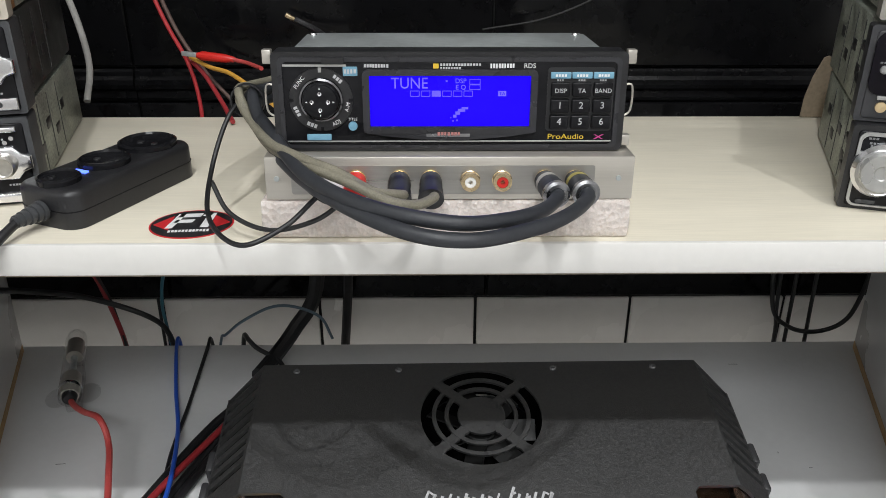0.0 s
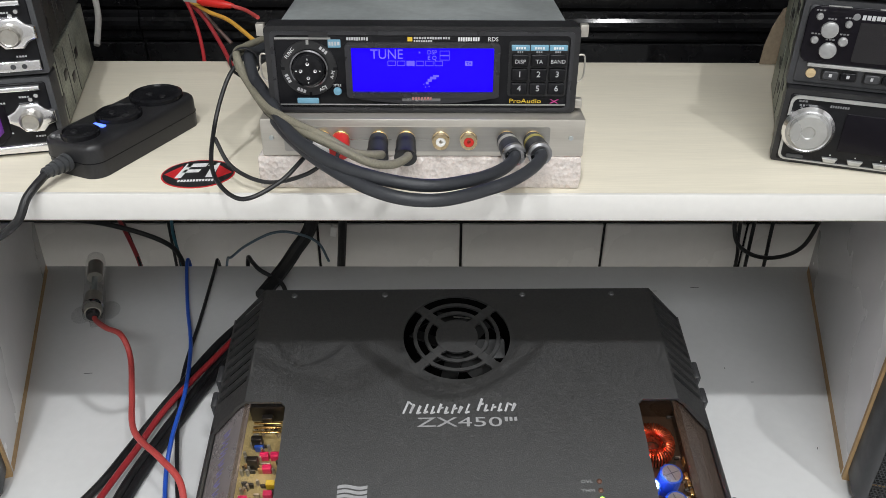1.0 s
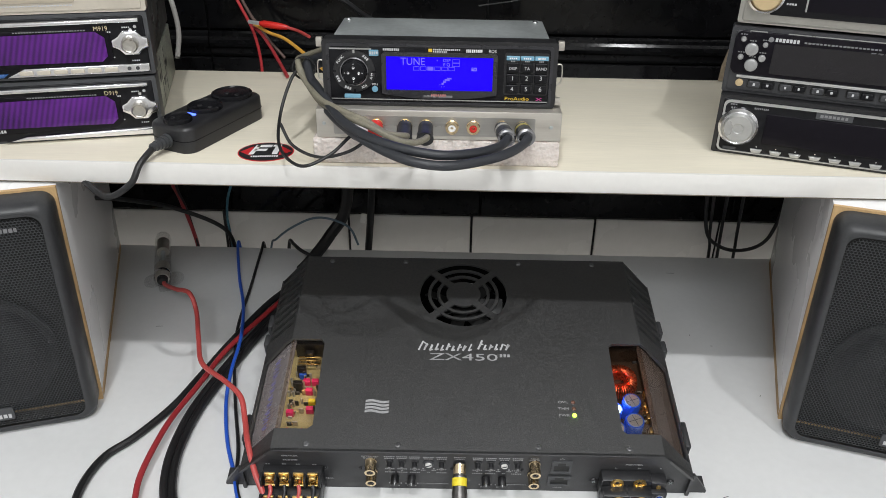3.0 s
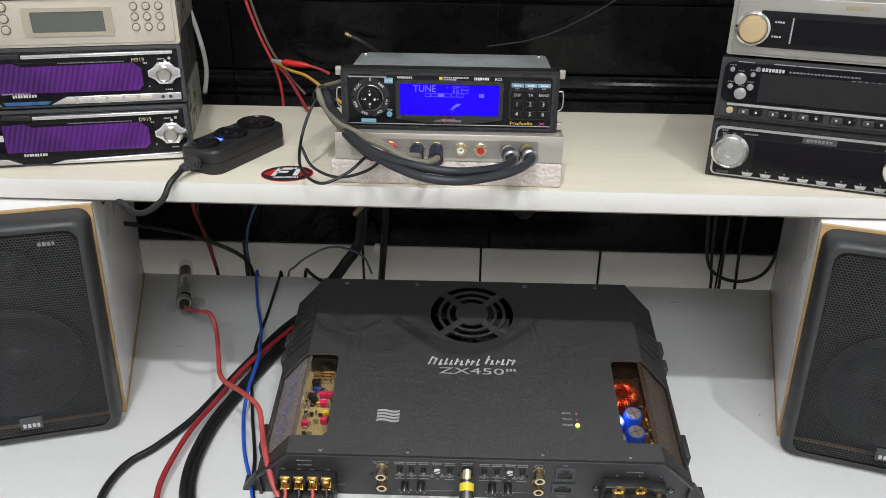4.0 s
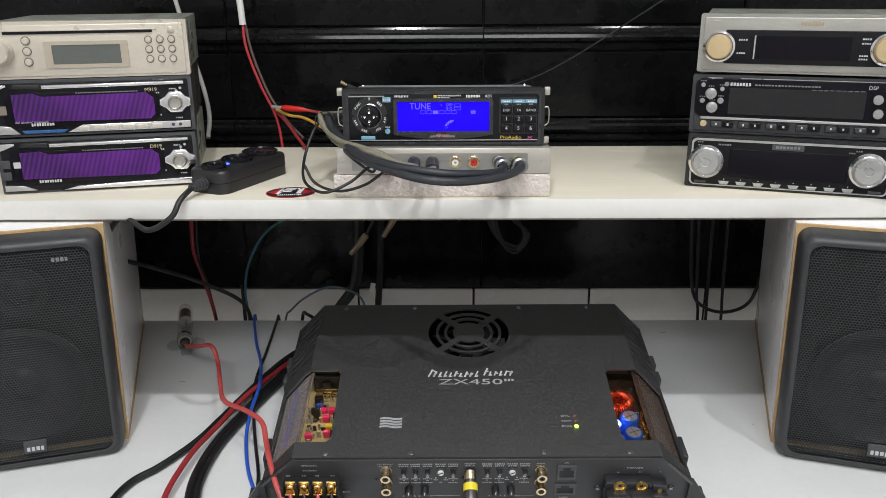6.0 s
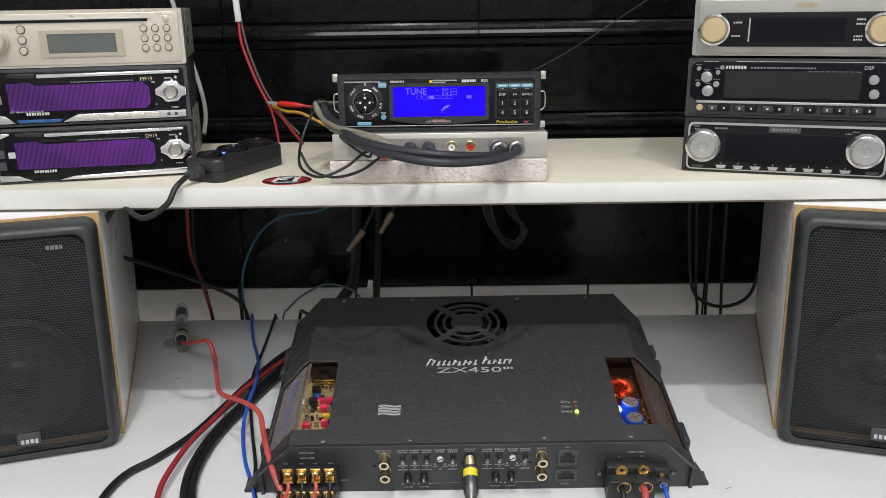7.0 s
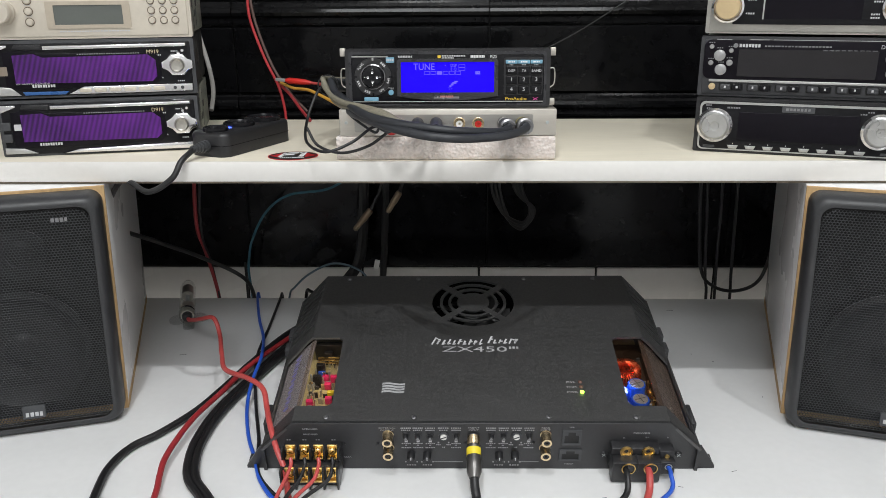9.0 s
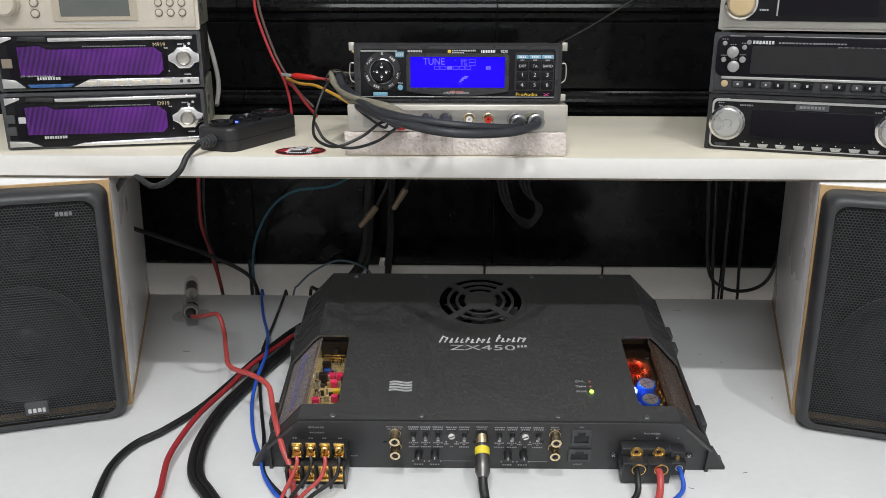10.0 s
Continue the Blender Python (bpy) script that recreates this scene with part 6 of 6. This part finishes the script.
part("seat", B(-0.007, 0.007, 0.0085, 0.0225, 0.004, 0.060, bev=0.002), GLASS_CLEAR, fh, "clear glued seat")
part("end_ring", L([(0.0102, 0.006), (0.0106, 0.007), (0.0106, 0.010), (0.0102, 0.011)], pose(0, 0, 0), 28, cap=False), CHROME, fh, "bright metal ring")

# ---- leads behind, between shelf and desk ----
cable("red_lead", [(-0.282, 0.772, 0.238), (-0.286, 0.778, 0.20), (-0.292, 0.780, 0.107), (-0.286, 0.790, 0.060), (-0.277, 0.797, 0.000), (-0.274, 0.800, -0.06)], 0.0026, mat("dark_red_cable", (0.30, 0.025, 0.03)), "dark red lead hanging behind the desk")
cable("black_lead", [(-0.270, 0.776, 0.24), (-0.283, 0.782, 0.16), (-0.287, 0.783, 0.09), (-0.281, 0.794, 0.04), (-0.271, 0.798, -0.05)], 0.0018, RUBBER, "thin black lead behind the desk")
cable("teal_lead", [(-0.080, 0.770, 0.170), (-0.110, 0.775, 0.155), (-0.160, 0.778, 0.147), (-0.193, 0.780, 0.123), (-0.216, 0.780, 0.082), (-0.227, 0.790, 0.040), (-0.228, 0.797, 0.005), (-0.226, 0.800, -0.05)], 0.0017, TEALCAB, "thin teal lead hanging behind the desk")
cable("black_lead", [(-0.236, 0.805, 0.040), (-0.236, 0.804, -0.06)], 0.0017, RUBBER, "short black lead behind the desk")
cable("teal_lead", [(-0.178, 0.800, -0.03), (-0.170, 0.790, 0.000), (-0.160, 0.772, 0.014), (-0.138, 0.760, 0.037), (-0.108, 0.760, 0.053), (-0.084, 0.762, 0.052), (-0.060, 0.765, 0.038), (-0.050, 0.770, 0.010)], 0.0015, mat("grey_teal_cable", (0.10, 0.15, 0.19), 0.5), "thin grey-blue lead arching behind the amplifier")
cable("black_lead", [(-0.152, 0.800, -0.03), (-0.146, 0.790, 0.002), (-0.136, 0.768, 0.010), (-0.122, 0.745, 0.014), (-0.100, 0.735, 0.006), (-0.09, 0.72, D + 0.004)], 0.0024, RUBBER, "black lead rising from behind the desk")
cable("black_cable", [(-0.050, 0.775, 0.25), (-0.058, 0.782, 0.162), (-0.066, 0.784, 0.060), (-0.088, 0.770, 0.022), (-0.105, 0.745, D + 0.012), (-0.115, 0.71, D + 0.012)], 0.0078, RUBBER, "thick black cable hanging behind the amplifier")
cable("black_cable", [(-0.020, 0.785, 0.25), (-0.028, 0.788, 0.162), (-0.034, 0.798, 0.060), (-0.042, 0.802, -0.03)], 0.0050, RUBBER, "black cable hanging down the wall")
bm = B(-0.0035, 0.0035, -0.003, 0.003, -0.006, 0.006, bev=0.001)
cn = tagged(part("wire_connector", bm, WHITE_PL), "small white wire connector behind the amplifier", "connector")
cn.matrix_world = pose(-0.042, 0.770, 0.050, 0, 12, 0)
for i, (a, b) in enumerate((((-0.069, 0.755, 0.104), (-0.046, 0.757, 0.132)), ((-0.024, 0.757, 0.128), (-0.007, 0.760, 0.156)))):
    pr = root("loose_plug", pose(0, 0, 0), "dull brass phono plug dangling on a black lead", "plug", "dangling plugs")
    va, vb = Vector(a), Vector(b)
    q = (vb - va).to_track_quat("Z", "Y").to_matrix().to_4x4()
    ln = (vb - va).length
    part("shell", L([(0.0022, 0), (0.0036, 0.002), (0.0038, ln * 0.45), (0.0046, ln * 0.5), (0.0046, ln * 0.95), (0.003, ln)], Matrix.Translation(va) @ q, 18), mat("dull_brass", (0.34, 0.26, 0.18), 0.4, 0.6), pr)
    part("lead", T([b, tuple(vb + (vb - va) * 0.7 + Vector((0, 0.005, 0.02))), (vb.x + 0.02, 0.772, 0.25)], 0.0024, n=6, seg=8), RUBBER, pr)
for i in range(3):
    o = 0.005 * i
    cable("black_lead", [(0.112 + o, 0.775, 0.23), (0.116 + o, 0.770, 0.160), (0.128 + o, 0.765, 0.130 - o), (0.143 + o * 0.5, 0.762, 0.117 - o), (0.160, 0.762, 0.113 - o * 0.7), (0.168 + o * 0.5, 0.766, 0.130), (0.156 - o, 0.770, 0.160), (0.146 - o, 0.775, 0.24)], 0.0024, RUBBER, "coiled black lead hanging under the shelf")
for x0, x1 in ((0.405, 0.425), (0.428, 0.437), (0.448, 0.459)):
    cable("black_lead", [(x0, 0.790, 0.25), (x0 + 0.3 * (x1 - x0), 0.792, 0.148), (x0 + 0.7 * (x1 - x0), 0.795, 0.034), (x1, 0.799, -0.002), (x1 + 0.002, 0.800, -0.07)], 0.0021, RUBBER, "straight black lead hanging behind the desk")
cable("black_lead", [(0.398, 0.790, 0.20), (0.404, 0.790, 0.10), (0.412, 0.788, 0.034), (0.431, 0.785, 0.012), (0.459, 0.784, 0.006), (0.486, 0.784, 0.016), (0.500, 0.786, 0.041), (0.51, 0.79, 0.10), (0.52, 0.79, 0.22)], 0.0024, RUBBER, "black lead hanging in a loop behind the desk")

# ---- leads above the shelf ----
cable("white_lead", [(-0.205, 0.790, 0.56), (-0.202, 0.790, 0.47), (-0.199, 0.790, 0.405)], 0.0042, WHITECAB, "white sheathed cable hanging on the black wall")
cable("red_lead", [(-0.199, 0.790, 0.408), (-0.196, 0.786, 0.376), (-0.180, 0.780, 0.330), (-0.163, 0.776, 0.293), (-0.156, 0.772, 0.262), (-0.154, 0.766, 0.225)], 0.0018, mat("signal_red_cable", (0.40, 0.025, 0.03), 0.4), "red lead hanging down the black wall")
cable("black_lead", [(-0.197, 0.793, 0.408), (-0.190, 0.790, 0.370), (-0.172, 0.785, 0.320), (-0.150, 0.780, 0.285), (-0.125, 0.765, 0.262)], 0.0018, mat("brown_cable", (0.10, 0.06, 0.05), 0.5), "thin brown lead hanging down the black wall")
cable("red_lead", [(-0.163, 0.780, 0.296), (-0.148, 0.770, 0.284), (-0.128, 0.740, 0.268), (-0.110, 0.70, SZ + 0.003)], 0.0020, mat("dark_red_cable", (0.30, 0.025, 0.03)), "dark red lead running to the shelf")
clip = root("crocodile_clip", pose(-0.135, 0.760, 0.3015, 0, 4, -12), "red insulated crocodile clip on a lead", "clip")
part("sleeve", L([(0.0022, -0.016), (0.0040, -0.011), (0.0038, 0.009), (0.0026, 0.017), (0.0016, 0.020)], pose(0, 0, 0, 0, 90, 0), 18), RED_PL, clip)
part("lead", T([(0.017, 0, 0), (0.035, -0.01, 0.001), (0.06, -0.04, 0.006)], 0.0018, n=6, seg=8), REDCAB, clip)
part("jaw", B(-0.030, -0.016, -0.0015, 0.0015, -0.002, 0.002, bev=0.0006), STEEL, clip)
cable("yellow_lead", [(-0.160, 0.775, 0.2985), (-0.140, 0.760, 0.2930), (-0.115, 0.730, 0.2940), (-0.085, 0.690, 0.288), (-0.06, 0.66, 0.28)], 0.0019, YELCAB, "thin yellow lead behind the radio")
cable("black_lead", [(-0.070, 0.808, 0.325), (-0.052, 0.800, 0.318), (-0.030, 0.77, 0.312), (0.03, 0.68, 0.305)], 0.0028, RUBBER, "black lead behind the radio with a frayed end")
fe = tagged(part("wire_end", L([(0.0020, 0), (0.0026, 0.004), (0.0024, 0.010)], pose(-0.0700, 0.808, 0.3250, 0, -60, 10), 12), PALEGOLD), "bare tinned end of a black lead", "wire end")
cable("black_lead", [(0.10, 0.80, 0.318), (0.16, 0.805, 0.328), (0.22, 0.805, 0.355), (0.30, 0.805, 0.405), (0.40, 0.805, 0.47)], 0.0009, FAN, "thin black lead rising along the black wall")
cable("white_lead", [(-0.290, 0.79, 0.47), (-0.268, 0.785, 0.375), (-0.254, 0.778, 0.325), (-0.246, 0.765, 0.292), (-0.243, 0.74, 0.268)], 0.0028, mat("grey_cable", (0.40, 0.39, 0.37), 0.5), "grey cable behind the stacked stereos")
tagged(part("cardboard_scrap", prism(bmesh.new(), [(0.368, 0.0), (0.440, 0.0), (0.430, 0.030), (0.383, 0.0520), (0.379, 0.0505), (0.3726, 0.0345), (0.3688, 0.0178)], pose(0, 0.7215, SZ + 0.0005, 90, 0, 0), 0.0014), mat("cardboard", (0.30, 0.24, 0.17), 0.8, vary=0.25)), "torn tan cardboard scrap propped behind the stacked stereos", "cardboard")

# ---- wall tiles ----
TW = 0.171
X0 = 0.100


def tile_mesh(name, w, h, d, material, bev=0.0012):
    bm = B(-w / 2, w / 2, -d, 0, 0, h, bev=bev, seg=1)
    me = bpy.data.meshes.new(name)
    bm.to_mesh(me), bm.free()
    me.materials.append(material)
    return me


def lay(name, me, x, z, y):
    ob = new(name, me)
    ob.location = (x, y, z)
    ob.parent = wall_n
    return ob


G = 0.0016
white = tile_mesh("tile", TW - 2 * G, 0.190, 0.004, TILE_WHITE)
for i in range(-5, 6):
    for z in (-0.1655, -0.358, -0.5505):
        lay("tile", white, X0 + TW * (i + 0.5) + 0.001, z, WALL)
big = tile_mesh("tile", 2 * TW - G, 0.215, 0.007, TILE_BLACK)
mid = tile_mesh("tile", 2 * TW - G, 0.0865, 0.007, TILE_BLACK)


def moulding(w, h):
    bm = bmesh.new()
    prof = [(0, 0), (-0.006, 0.001), (-0.0075, 0.004), (-0.0075, h * 0.32), (-0.011, h * 0.42), (-0.0125, h * 0.55), (-0.011, h * 0.68), (-0.0085, h * 0.78), (-0.0075, h - 0.003), (-0.006, h - 0.0005), (0, h)]
    rows = [[bm.verts.new((x, y, z)) for y, z in prof] for x in (-w / 2, w / 2)]
    for a in range(len(prof) - 1):
        bm.faces.new((rows[0][a], rows[1][a], rows[1][a + 1], rows[0][a + 1]))
    bm.faces.new(rows[0]), bm.faces.new(rows[1][::-1])
    bmesh.ops.recalc_face_normals(bm, faces=bm.faces)
    me = bpy.data.meshes.new("border_tile")
    bm.to_mesh(me), bm.free()
    me.materials.append(TILE_BLACK)
    return me


border = moulding(2 * TW - G, 0.032)
z = 0.0285
for row in range(5):
    for i in range(-3, 4):
        x = 0.112 + 2 * TW * (i + 0.5)
        if row == 0:
            lay("tile", big, x, z, WALL)
        else:
            lay("tile", mid, x, z, WALL)
        lay("border_tile", border, x, z + (0.2165 if row == 0 else 0.088), WALL)
    z += 0.2165 + 0.034 if row == 0 else 0.088 + 0.034
